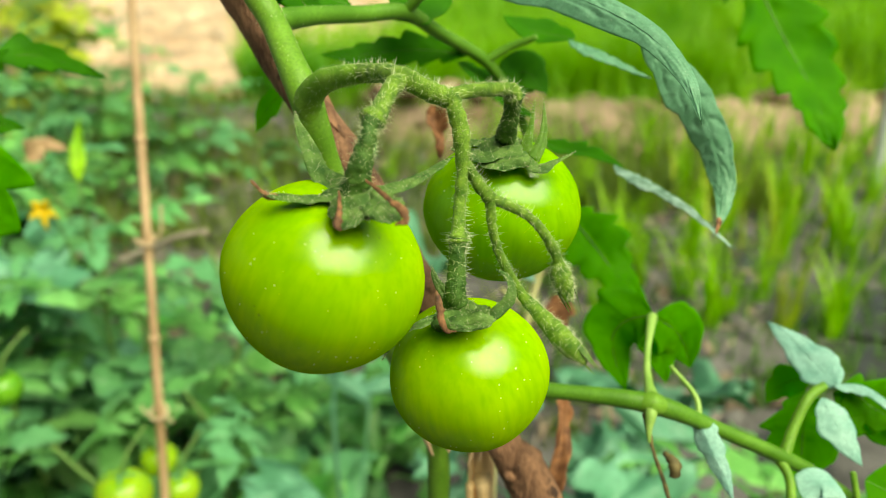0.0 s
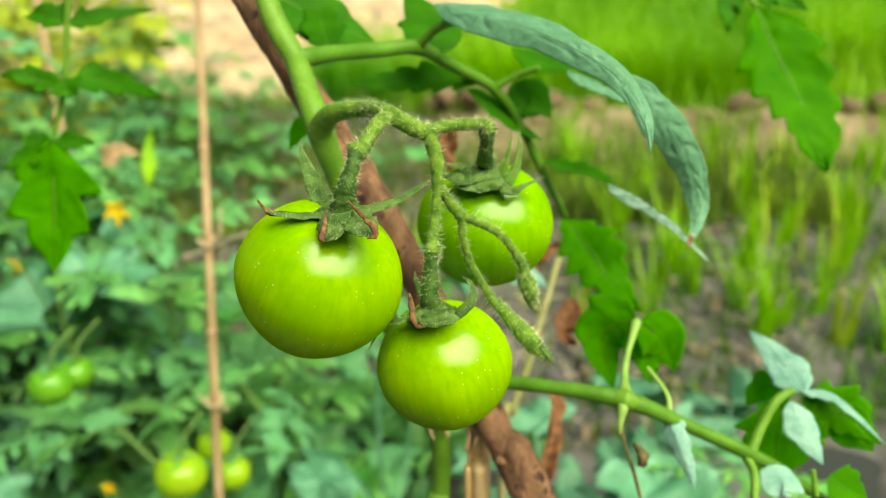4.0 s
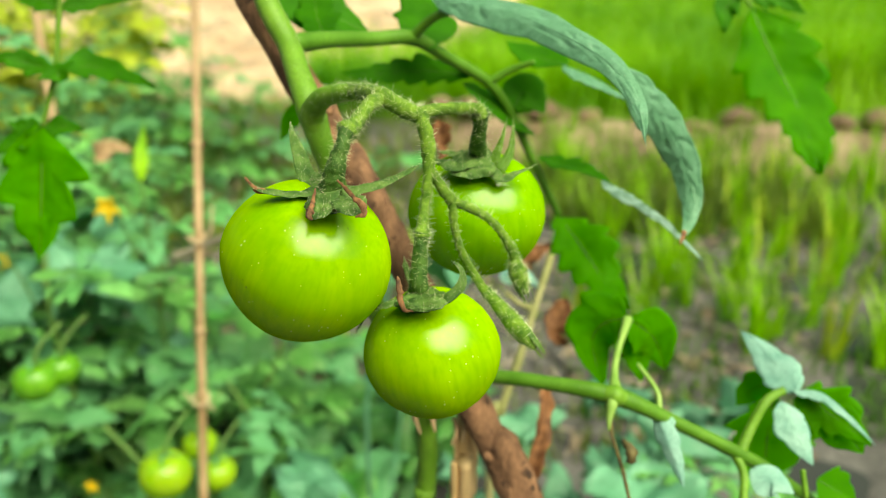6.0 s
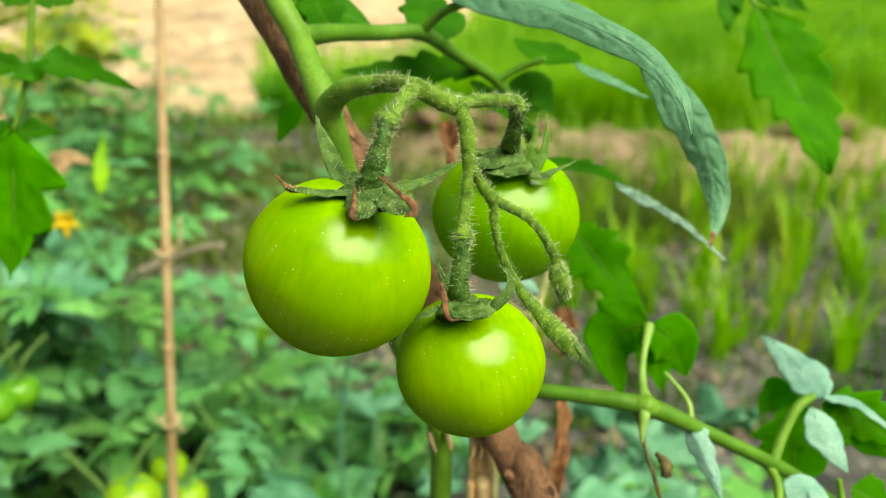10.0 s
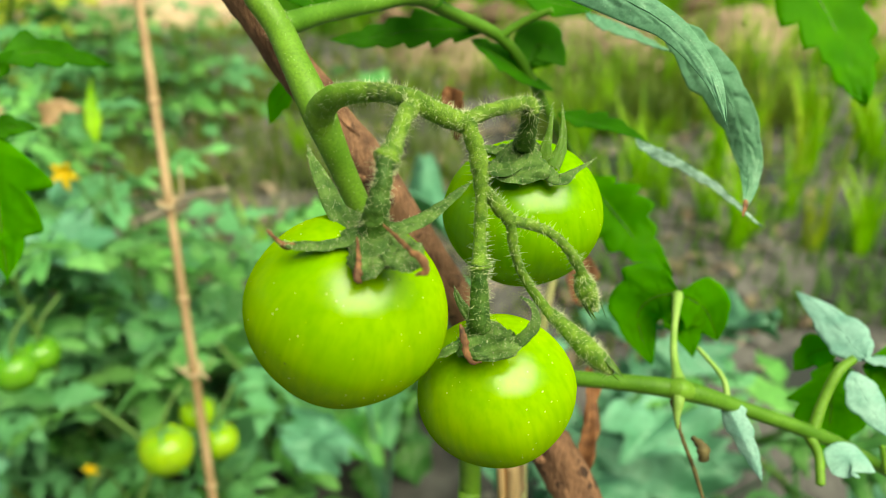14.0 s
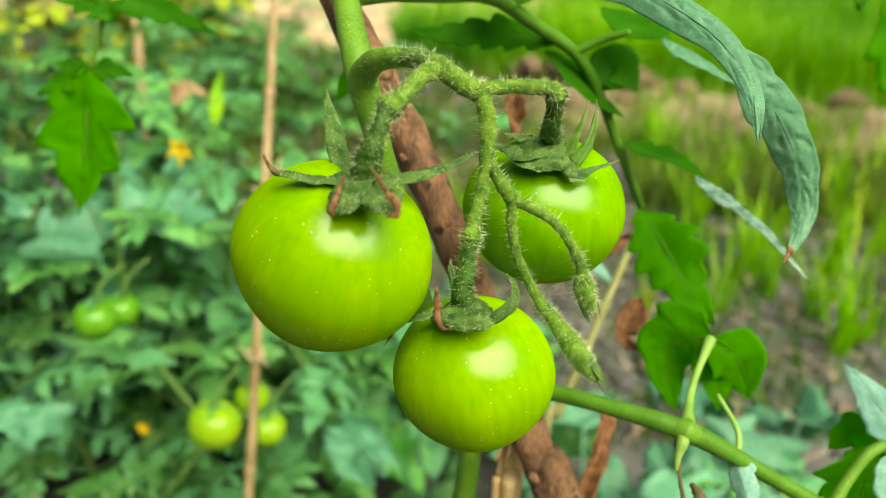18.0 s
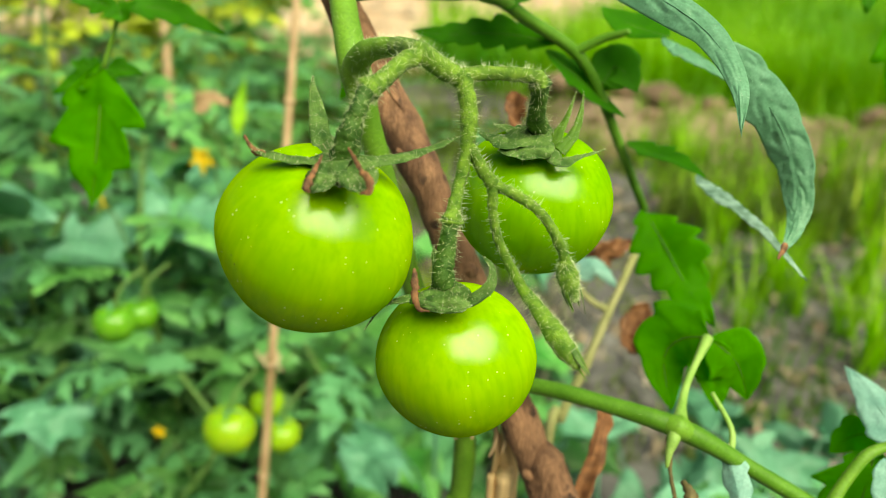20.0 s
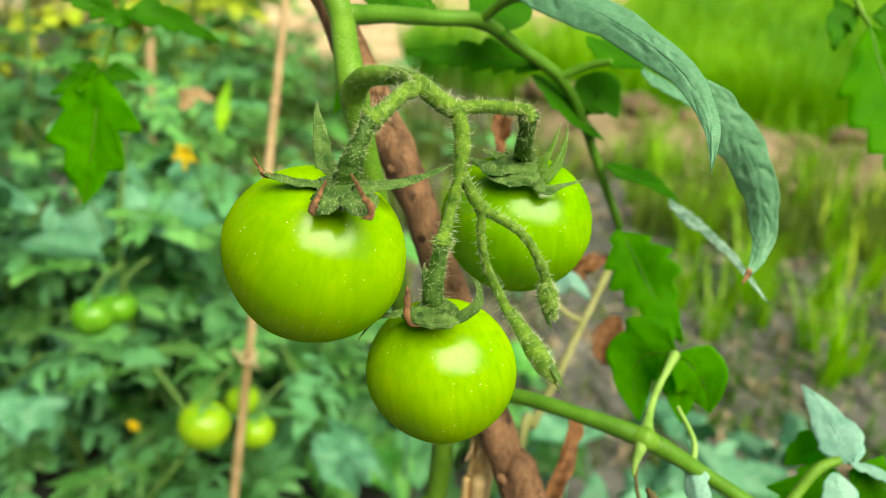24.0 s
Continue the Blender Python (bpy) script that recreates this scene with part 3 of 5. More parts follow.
cal_a, top_a = tomato((-0.75, 5.0, -0.175), (0.25, -0.34, 0.56), 0.0313, 1.0, 0.10, 1.0, "large glossy unripe light-green tomato hanging on its stalk")
cal_b, top_b = tomato((0.18, 5.53, -0.87), (-0.12, -0.35, 0.62), 0.0272, 0.98, 0.05, 2.3, "small round glossy unripe light-green tomato hanging on its stalk")
cal_c, top_c = tomato((0.47, 6.31, 0.31), (0.0, -0.36, 0.62), 0.0305, 0.92, 0.08, 3.1, "glossy unripe light-green tomato hanging behind the others", SKIN_SHADED)


def stalk(name, pts, radii, number, seed, label, end=None, material=None, parent=None):
    w = P(pts)
    if end:
        w[-1] = Vector(end)
    radii = [q * 0.62 for q in radii]
    geo = tube(w, radii, 72, 20, 0.21, 400)
    ob = part(name, geo, material or TRUSS, parent or plant, label)
    part("stalk_hairs", hairs(w, radii, int(number * 0.95), 0.0029, seed, 0.000062), HAIR, ob, "fine pale bristles")
    part("pollen_specks", specks(geo, number, 0.00021, seed + 60), CRUST, ob, "tiny pale specks")
    return ob


up_a = stalk("fruit_stalk", [(-0.26, 5.20, 1.11), (-0.32, 5.00, 1.02), (-0.37, 4.78, 0.86), (-0.40, 4.65, 0.77), (-0.42, 4.62, 0.73)], [0.0050, 0.0047, 0.0045, 0.0044, 0.0046, 0.0052, 0.0066, 0.0062], 300, 6, "hairy green fruit stalk with a swollen joint")
stalk("lower_stalk", [(-0.41, 4.62, 0.75), (-0.43, 4.58, 0.66), (-0.45, 4.58, 0.58), (-0.48, 4.60, 0.47), (-0.52, 4.66, 0.36)], [0.0056, 0.0042, 0.0044, 0.0048, 0.0054, 0.0062, 0.0078], 300, 61, "darker lower stalk below the joint", top_a, STALK_LOW, up_a)
up_b = stalk("fruit_stalk", [(0.05, 5.07, 0.98), (0.11, 5.10, 0.77), (0.13, 5.12, 0.56), (0.11, 5.14, 0.30), (0.10, 5.12, 0.12), (0.10, 5.12, 0.05)], [0.0046, 0.0044, 0.0046, 0.0044, 0.0034, 0.0032, 0.0034, 0.0038, 0.0050, 0.0062], 340, 7, "long hairy green fruit stalk with a swollen joint")
stalk("lower_stalk", [(0.10, 5.12, 0.07), (0.09, 5.12, -0.01), (0.09, 5.14, -0.14), (0.08, 5.16, -0.27), (0.08, 5.19, -0.38)], [0.0058, 0.0046, 0.0045, 0.0048, 0.0052, 0.0060, 0.0070], 300, 62, "darker lower stalk below the joint", top_b, STALK_LOW, up_b)
up_c = stalk("fruit_stalk", [(0.05, 5.07, 0.98), (0.21, 5.20, 1.04), (0.37, 5.36, 1.08), (0.47, 5.46, 1.09), (0.49, 5.50, 1.05)], [0.0042, 0.0038, 0.0038, 0.0040, 0.0046, 0.0058], 300, 8, "bent hairy green fruit stalk")
stalk("lower_stalk", [(0.49, 5.48, 1.07), (0.49, 5.60, 0.99), (0.47, 5.74, 0.88), (0.45, 5.90, 0.72)], [0.0058, 0.0048, 0.0046, 0.0050, 0.0060, 0.0066], 160, 63, "dark thick lower stalk below the bend", top_c, STALK_LOW, up_c)
stalk("bud_stalk", [(0.14, 5.12, 0.55), (0.22, 5.18, 0.44), (0.31, 5.23, 0.33)], [0.0034, 0.0032, 0.0036], 110, 9, "forked hairy bud stalk")
stalk("bud_stalk", [(0.31, 5.23, 0.33), (0.48, 5.38, 0.28), (0.63, 5.48, 0.19), (0.75, 5.56, 0.04), (0.84, 5.66, -0.13)], [0.0032, 0.0027, 0.0026, 0.0028, 0.0030], 240, 10, "thin curved hairy bud stalk")
stalk("bud_stalk", [(0.31, 5.23, 0.33), (0.33, 5.30, 0.14), (0.39, 5.40, -0.05), (0.50, 5.55, -0.24), (0.62, 5.65, -0.41)], [0.0030, 0.0025, 0.0025, 0.0028, 0.0034], 240, 11, "thin hairy bud stalk")


def bud(pts, radii, seed, label):
    w = P(pts)
    ob = part("flower_bud", tube(w, radii, 24, 14, 0.12, 400), TRUSS, plant, label)
    part("bud_hairs", hairs(w, radii, 560, 0.0022, seed, 0.000075), HAIR, ob, "fine pale bristles")
    rng = random.Random(seed)
    c, t = w[-1], (w[-1] - w[-2]).normalized()
    for k in range(6):
        d = Vector((rng.gauss(0, 1), rng.gauss(0, 1), rng.gauss(0, 1)))
        d = (d - t * d.dot(t)).normalized()
        s = w[-2] + d * radii[-2] * 0.8
        part("bud_sepal", sepal([s, s.lerp(c, 0.5) + d * 0.0018, c + d * 0.0022 + t * (0.002 + 0.004 * rng.random())], 0.0026, d, seed + k), SEPAL_LIT if k % 2 else SEPAL, ob)
    return ob


bud([(0.81, 5.64, -0.09), (0.86, 5.70, -0.24), (0.92, 5.74, -0.37)], [0.0022, 0.0040, 0.0032, 0.0014], 21, "withered hairy green flower bud")
bud([(0.59, 5.63, -0.36), (0.76, 5.66, -0.54), (0.90, 5.65, -0.69), (1.01, 5.64, -0.81)], [0.0022, 0.0030, 0.0040, 0.0036, 0.0012], 22, "plump closed hairy green bud")


sepals(cal_a, top_a, [
    ([(-0.59, 4.75, 0.36), (-0.73, 4.85, 0.44), (-0.83, 4.95, 0.61), (-0.91, 5.02, 0.77), (-0.94, 5.05, 0.87)], 0.0090, (0.3, -1, 0.2), 0.0, 0), ([(-0.57, 4.69, 0.34), (-0.72, 4.58, 0.29), (-0.88, 4.50, 0.29), (-1.00, 4.48, 0.31), (-1.08, 4.50, 0.37)], 0.0076, (0, -0.5, 1), 0.1, 0), ([(-0.46, 4.69, 0.35), (-0.32, 4.78, 0.36), (-0.18, 4.90, 0.42), (-0.05, 5.02, 0.51), (0.06, 5.10, 0.59)], 0.0082, (0, -0.6, 1), 0.22, 0),
    ([(-0.55, 4.6, 0.34), (-0.52, 4.46, 0.26), (-0.51, 4.37, 0.17), (-0.48, 4.32, 0.12)], 0.0120, (-0.2, -1, 0.6), 0.9, 0), ([(-0.47, 4.6, 0.35), (-0.38, 4.46, 0.27), (-0.31, 4.37, 0.2), (-0.29, 4.32, 0.14)], 0.0120, (0.2, -1, 0.6), 0.9, 0), ([(-0.51, 4.62, 0.33), (-0.44, 4.45, 0.23), (-0.41, 4.36, 0.16)], 0.0130, (0, -1, 0.6), 0.9, 0)],
    [[(-0.59, 4.5, 0.33), (-0.57, 4.38, 0.25), (-0.56, 4.3, 0.18), (-0.57, 4.27, 0.13), (-0.55, 4.28, 0.1)], [(-0.44, 4.5, 0.39), (-0.36, 4.4, 0.33), (-0.28, 4.31, 0.26), (-0.21, 4.27, 0.2), (-0.2, 4.26, 0.15), (-0.26, 4.27, 0.13)], [(-0.94, 4.49, 0.29), (-1.00, 4.47, 0.31), (-1.05, 4.48, 0.35), (-1.09, 4.50, 0.39)]], 100)
sepals(cal_b, top_b, [
    ([(0.12, 5.06, -0.38), (0.15, 4.95, -0.44), (0.16, 4.90, -0.51)], 0.0190, (0, -1, 0.6), 0.9, 0), ([(0.14, 5.10, -0.38), (0.28, 5.00, -0.42), (0.38, 4.97, -0.36), (0.43, 4.97, -0.27), (0.41, 4.99, -0.18), (0.34, 5.02, -0.13)], 0.0052, (0.2, -1, 0.5), 0.2, 0), ([(0.03, 5.10, -0.42), (-0.14, 5.10, -0.48), (-0.29, 5.15, -0.56), (-0.40, 5.20, -0.73)], 0.0050, (0, -0.6, 1), 0.1, 0),
    ([(0.02, 5.30, -0.36), (-0.04, 5.45, -0.23), (-0.08, 5.50, -0.12)], 0.0050, (0, -1, 0.2), 0.1, 0), ([(0.16, 5.05, -0.38), (0.23, 4.96, -0.43), (0.29, 4.93, -0.45)], 0.0080, (0, -1, 0.6), 0.8, 0)],
    [[(0.08, 4.90, -0.51), (0.02, 4.87, -0.50), (-0.01, 4.85, -0.43), (-0.02, 4.85, -0.34), (-0.04, 4.86, -0.26)]], 120)
sepals(cal_c, top_c, [
    ([(0.51, 5.82, 0.67), (0.66, 5.70, 0.58), (0.80, 5.74, 0.63), (0.97, 5.82, 0.71)], 0.0085, (0, -0.6, 1), 0.0, 0), ([(0.61, 5.84, 0.69), (0.63, 5.93, 0.82), (0.67, 6.00, 0.96), (0.70, 6.05, 1.13)], 0.0052, (-0.4, -1, 0.2), 0.0, 1), ([(0.66, 5.80, 0.66), (0.73, 5.90, 0.80), (0.76, 5.96, 0.94), (0.76, 6.00, 1.13)], 0.0056, (0, -1, 0.3), 0.0, 1),
    ([(0.42, 5.82, 0.69), (0.32, 5.72, 0.66), (0.20, 5.74, 0.69), (0.06, 5.85, 0.74)], 0.0100, (0, -0.7, 1), 0.4, 0), ([(0.44, 5.85, 0.71), (0.43, 5.70, 0.63), (0.43, 5.63, 0.55)], 0.0190, (0, -0.8, 1), 0.9, 0), ([(0.40, 5.95, 0.73), (0.29, 6.05, 0.81), (0.12, 6.12, 0.84)], 0.0080, (0, -0.7, 1), 0.5, 0)],
    [], 140)


def stem_part(name, pts, radii, label, hair=0, seed=0, material=None):
    w = P(pts)
    ob = part(name, tube(w, radii, 36, 12, 0.05, 60), material or STEM, plant, label)
    if hair:
        part("stem_hairs", hairs(w, radii, hair, 0.0009, seed, 0.00006), HAIR, ob, "fine pale stem hairs")
    return ob


def leaf_part(pts, width, normal, material, label="", parent=None, **kw):
    w = P(pts)
    ob = part("leaflet", blade(w, width, N(normal), **kw), material, parent or plant, label)
    r = max(0.0003, width * 0.013)
    up = N(normal) * (1.0 + 0.8 * kw.get("quilt", 0.0) * width / r)
    part("midrib", tube([q - up * r * 0.6 for q in spline(w, 6)], [r, r * 0.8, r * 0.3], 18, 6), material if material in (LEAF_GREY, LEAF_PALE) else RACHIS, ob)
    return ob


stem_part("leaf_stalk", [(-1.39, 6.48, 1.86), (-1.11, 6.90, 2.03), (-0.75, 7.40, 2.19), (-0.37, 7.72, 2.30), (-0.02, 8.15, 2.21), (0.46, 8.58, 2.03), (0.75, 8.90, 1.72), (1.06, 9.35, 1.20), (1.44, 9.69, 0.54)], [0.0050, 0.0042, 0.0040, 0.0040, 0.0034, 0.0032, 0.0030, 0.0028, 0.0024], "branching green leaf stalk", 300, 30, RACHIS)
stem_part("leaf_stalk", [(-0.37, 7.72, 2.31), (-0.13, 7.50, 2.45), (0.16, 7.20, 2.47)], [0.0028, 0.0024, 0.0022], "short leaflet stalk", 0, 0, RACHIS)
stem_part("leaf_stalk", [(0.46, 8.58, 2.03), (0.73, 8.50, 2.17), (0.99, 8.40, 2.24)], [0.0024, 0.0022, 0.0018], "short leaflet stalk", 0, 0, RACHIS)
leaf_part([(-0.16, 7.50, 2.72), (0.22, 7.10, 2.50), (0.70, 6.75, 2.29), (1.18, 6.40, 1.99), (1.57, 6.10, 1.66), (1.79, 5.85, 1.27), (1.83, 5.60, 0.87)], 0.0205, (-0.45, -0.75, 0.55), LEAF_GREY, "long drooping grey-green leaflet, wrinkled top", lobes=4, depth=0.16, fold=-0.35, quilt=0.012, wave=0.04, seed=1, base=0.18, rows=150, cols=22, crease=1.5)
leaf_part([(1.70, 6.80, 1.82), (2.04, 7.00, 1.54), (2.39, 7.30, 1.21), (2.59, 7.45, 0.82), (2.62, 7.40, 0.47), (2.50, 7.24, 0.18)], 0.0225, (-0.35, -0.9, 0.25), LEAF_GREY, "drooping wrinkled grey-green leaflet with a dry tip", lobes=5, depth=0.18, fold=-0.2, quilt=0.014, wave=0.04, seed=2, base=0.25, rows=150, cols=22, crease=1.5)
tip_r2 = spline(P([(1.70, 6.80, 1.82), (2.04, 7.00, 1.54), (2.39, 7.30, 1.21), (2.59, 7.45, 0.82), (2.62, 7.40, 0.47), (2.50, 7.24, 0.18)]), 30)
part("dry_leaf_tip", tube([tip_r2[28], tip_r2[29], tip_r2[30] + (tip_r2[30] - tip_r2[29]) * 0.8], [0.0016, 0.0017, 0.0006], 10, 8, 0.3, 300, 0.35), DRY_TIP, plant, "dry brown tip of the drooping leaflet")
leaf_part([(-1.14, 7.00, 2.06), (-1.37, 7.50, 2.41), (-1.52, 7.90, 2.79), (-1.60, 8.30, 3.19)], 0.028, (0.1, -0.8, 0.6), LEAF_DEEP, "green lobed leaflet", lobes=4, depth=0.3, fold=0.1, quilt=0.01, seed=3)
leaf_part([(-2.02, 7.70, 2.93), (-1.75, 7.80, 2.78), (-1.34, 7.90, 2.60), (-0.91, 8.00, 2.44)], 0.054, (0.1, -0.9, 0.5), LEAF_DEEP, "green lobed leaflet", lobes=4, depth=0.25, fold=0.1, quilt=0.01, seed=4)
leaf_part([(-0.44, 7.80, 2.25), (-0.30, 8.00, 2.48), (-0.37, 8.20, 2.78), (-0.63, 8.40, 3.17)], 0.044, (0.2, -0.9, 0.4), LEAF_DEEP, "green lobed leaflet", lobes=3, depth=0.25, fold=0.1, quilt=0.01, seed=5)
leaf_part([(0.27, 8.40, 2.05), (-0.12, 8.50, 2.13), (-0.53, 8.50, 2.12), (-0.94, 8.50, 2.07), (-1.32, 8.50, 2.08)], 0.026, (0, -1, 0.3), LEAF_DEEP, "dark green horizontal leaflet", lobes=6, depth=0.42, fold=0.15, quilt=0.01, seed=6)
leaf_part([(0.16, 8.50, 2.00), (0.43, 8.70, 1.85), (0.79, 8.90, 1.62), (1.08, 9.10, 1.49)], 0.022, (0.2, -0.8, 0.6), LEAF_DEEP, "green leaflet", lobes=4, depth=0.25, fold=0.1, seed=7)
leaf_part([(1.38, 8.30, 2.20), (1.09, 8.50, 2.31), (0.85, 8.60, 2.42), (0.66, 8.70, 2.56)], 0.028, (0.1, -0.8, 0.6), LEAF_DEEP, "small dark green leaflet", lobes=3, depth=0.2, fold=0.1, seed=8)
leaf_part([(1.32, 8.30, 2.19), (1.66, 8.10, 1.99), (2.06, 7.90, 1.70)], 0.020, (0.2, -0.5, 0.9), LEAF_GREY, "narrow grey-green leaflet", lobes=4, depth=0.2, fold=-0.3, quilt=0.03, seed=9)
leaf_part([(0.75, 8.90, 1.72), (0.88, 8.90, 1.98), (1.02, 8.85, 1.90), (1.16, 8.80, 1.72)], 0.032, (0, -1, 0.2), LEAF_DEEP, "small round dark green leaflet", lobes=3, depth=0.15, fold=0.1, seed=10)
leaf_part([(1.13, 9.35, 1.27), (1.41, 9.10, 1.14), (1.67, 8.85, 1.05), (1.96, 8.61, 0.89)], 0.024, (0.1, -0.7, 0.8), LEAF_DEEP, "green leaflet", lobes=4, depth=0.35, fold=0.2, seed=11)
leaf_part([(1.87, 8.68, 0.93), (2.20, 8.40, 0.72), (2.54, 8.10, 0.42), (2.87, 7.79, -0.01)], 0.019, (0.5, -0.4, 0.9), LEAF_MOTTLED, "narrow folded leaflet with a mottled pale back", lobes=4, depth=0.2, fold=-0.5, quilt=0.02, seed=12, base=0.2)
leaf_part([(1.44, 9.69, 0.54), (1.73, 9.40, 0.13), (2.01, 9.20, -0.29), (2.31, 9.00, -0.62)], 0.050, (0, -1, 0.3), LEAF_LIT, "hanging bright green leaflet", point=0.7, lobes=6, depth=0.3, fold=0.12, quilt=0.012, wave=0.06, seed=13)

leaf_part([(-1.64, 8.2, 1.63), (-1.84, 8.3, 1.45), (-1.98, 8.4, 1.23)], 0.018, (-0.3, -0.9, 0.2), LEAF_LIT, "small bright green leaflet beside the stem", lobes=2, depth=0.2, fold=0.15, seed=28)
# The darker stalk green here stands for shade on the side shoot.
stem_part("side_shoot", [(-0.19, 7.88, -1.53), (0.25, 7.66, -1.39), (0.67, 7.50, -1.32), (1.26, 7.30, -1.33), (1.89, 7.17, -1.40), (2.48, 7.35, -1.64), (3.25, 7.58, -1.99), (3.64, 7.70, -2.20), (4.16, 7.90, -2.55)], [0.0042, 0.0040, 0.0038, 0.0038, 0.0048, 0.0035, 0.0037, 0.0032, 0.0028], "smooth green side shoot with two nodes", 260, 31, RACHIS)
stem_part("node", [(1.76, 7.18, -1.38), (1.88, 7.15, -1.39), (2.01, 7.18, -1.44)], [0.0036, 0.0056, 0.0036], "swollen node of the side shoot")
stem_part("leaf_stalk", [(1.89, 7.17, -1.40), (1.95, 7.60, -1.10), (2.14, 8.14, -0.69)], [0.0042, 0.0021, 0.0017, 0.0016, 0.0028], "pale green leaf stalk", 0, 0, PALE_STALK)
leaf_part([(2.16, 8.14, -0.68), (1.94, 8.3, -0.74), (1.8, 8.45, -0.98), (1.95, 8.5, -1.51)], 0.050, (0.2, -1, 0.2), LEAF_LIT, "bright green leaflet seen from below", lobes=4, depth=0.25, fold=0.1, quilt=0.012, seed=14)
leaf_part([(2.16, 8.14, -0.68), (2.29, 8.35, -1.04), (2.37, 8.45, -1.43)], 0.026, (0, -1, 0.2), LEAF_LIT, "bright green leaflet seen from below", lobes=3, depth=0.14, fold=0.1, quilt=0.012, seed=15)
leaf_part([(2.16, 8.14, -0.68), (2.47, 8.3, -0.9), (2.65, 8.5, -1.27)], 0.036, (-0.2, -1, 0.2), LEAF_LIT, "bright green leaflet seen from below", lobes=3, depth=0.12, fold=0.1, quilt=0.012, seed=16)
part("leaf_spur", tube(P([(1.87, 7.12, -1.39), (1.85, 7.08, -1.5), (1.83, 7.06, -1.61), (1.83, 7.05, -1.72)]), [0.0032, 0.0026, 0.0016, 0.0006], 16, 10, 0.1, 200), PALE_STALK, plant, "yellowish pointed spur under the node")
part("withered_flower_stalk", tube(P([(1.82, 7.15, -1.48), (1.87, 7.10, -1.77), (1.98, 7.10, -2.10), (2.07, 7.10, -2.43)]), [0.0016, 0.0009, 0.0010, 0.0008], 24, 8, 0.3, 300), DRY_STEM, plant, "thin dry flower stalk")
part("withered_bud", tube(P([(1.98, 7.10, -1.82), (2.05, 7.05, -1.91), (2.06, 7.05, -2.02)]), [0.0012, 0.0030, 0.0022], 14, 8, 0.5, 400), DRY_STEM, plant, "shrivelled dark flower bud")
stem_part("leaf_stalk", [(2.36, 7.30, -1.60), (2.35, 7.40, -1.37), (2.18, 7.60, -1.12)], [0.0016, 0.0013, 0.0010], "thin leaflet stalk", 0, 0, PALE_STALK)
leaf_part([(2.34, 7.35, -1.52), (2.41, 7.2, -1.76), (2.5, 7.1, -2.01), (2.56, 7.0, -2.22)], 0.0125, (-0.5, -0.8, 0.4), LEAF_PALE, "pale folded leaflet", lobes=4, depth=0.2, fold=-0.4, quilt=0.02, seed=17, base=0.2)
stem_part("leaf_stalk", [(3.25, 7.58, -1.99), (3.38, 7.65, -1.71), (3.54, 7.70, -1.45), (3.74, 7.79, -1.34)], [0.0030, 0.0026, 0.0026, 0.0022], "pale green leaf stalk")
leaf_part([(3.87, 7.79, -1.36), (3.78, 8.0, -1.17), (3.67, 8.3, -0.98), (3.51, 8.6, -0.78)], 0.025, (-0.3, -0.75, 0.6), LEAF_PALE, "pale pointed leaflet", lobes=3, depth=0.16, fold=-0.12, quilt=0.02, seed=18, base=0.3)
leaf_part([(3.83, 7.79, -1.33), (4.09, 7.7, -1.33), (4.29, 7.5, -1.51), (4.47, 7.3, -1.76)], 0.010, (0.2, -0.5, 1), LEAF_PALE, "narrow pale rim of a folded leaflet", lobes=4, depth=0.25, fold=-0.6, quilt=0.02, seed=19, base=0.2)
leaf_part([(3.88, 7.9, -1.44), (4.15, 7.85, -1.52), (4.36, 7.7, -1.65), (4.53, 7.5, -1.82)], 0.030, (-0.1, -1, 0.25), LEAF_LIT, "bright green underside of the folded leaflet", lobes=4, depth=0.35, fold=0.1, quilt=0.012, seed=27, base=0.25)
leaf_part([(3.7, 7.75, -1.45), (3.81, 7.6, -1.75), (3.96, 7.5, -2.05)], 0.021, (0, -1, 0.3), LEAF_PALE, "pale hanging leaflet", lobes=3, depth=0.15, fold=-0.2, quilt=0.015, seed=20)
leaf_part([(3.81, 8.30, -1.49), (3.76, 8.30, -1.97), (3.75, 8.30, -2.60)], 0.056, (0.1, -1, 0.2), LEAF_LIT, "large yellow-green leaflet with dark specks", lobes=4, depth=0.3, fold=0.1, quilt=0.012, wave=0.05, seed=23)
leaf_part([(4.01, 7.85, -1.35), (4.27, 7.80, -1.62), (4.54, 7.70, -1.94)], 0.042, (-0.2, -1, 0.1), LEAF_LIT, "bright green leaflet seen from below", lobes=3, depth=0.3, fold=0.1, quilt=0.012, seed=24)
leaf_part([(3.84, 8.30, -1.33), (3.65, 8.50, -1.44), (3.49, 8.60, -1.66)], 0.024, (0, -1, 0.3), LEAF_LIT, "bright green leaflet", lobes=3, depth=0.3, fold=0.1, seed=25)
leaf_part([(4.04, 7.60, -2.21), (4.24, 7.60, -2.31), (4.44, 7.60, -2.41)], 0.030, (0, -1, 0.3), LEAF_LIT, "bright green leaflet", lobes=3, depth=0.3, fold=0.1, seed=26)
stem_part("leaf_stalk", [(3.86, 7.40, -2.34), (3.82, 7.40, -2.08)], [0.0016, 0.0014], "thin leaflet stalk")
leaf_part([(3.36, 7.40, -2.33), (3.52, 7.40, -2.19), (3.71, 7.30, -2.29)], 0.022, (0, -0.8, 0.6), LEAF_PALE, "small round pale leaflet", lobes=3, depth=0.12, fold=-0.2, seed=21)
stem_part("leaf_stalk", [(3.19, 7.57, -1.98), (3.27, 7.50, -2.17), (3.25, 7.40, -2.43)], [0.0026, 0.0022, 0.0022], "pale green leaf stalk")

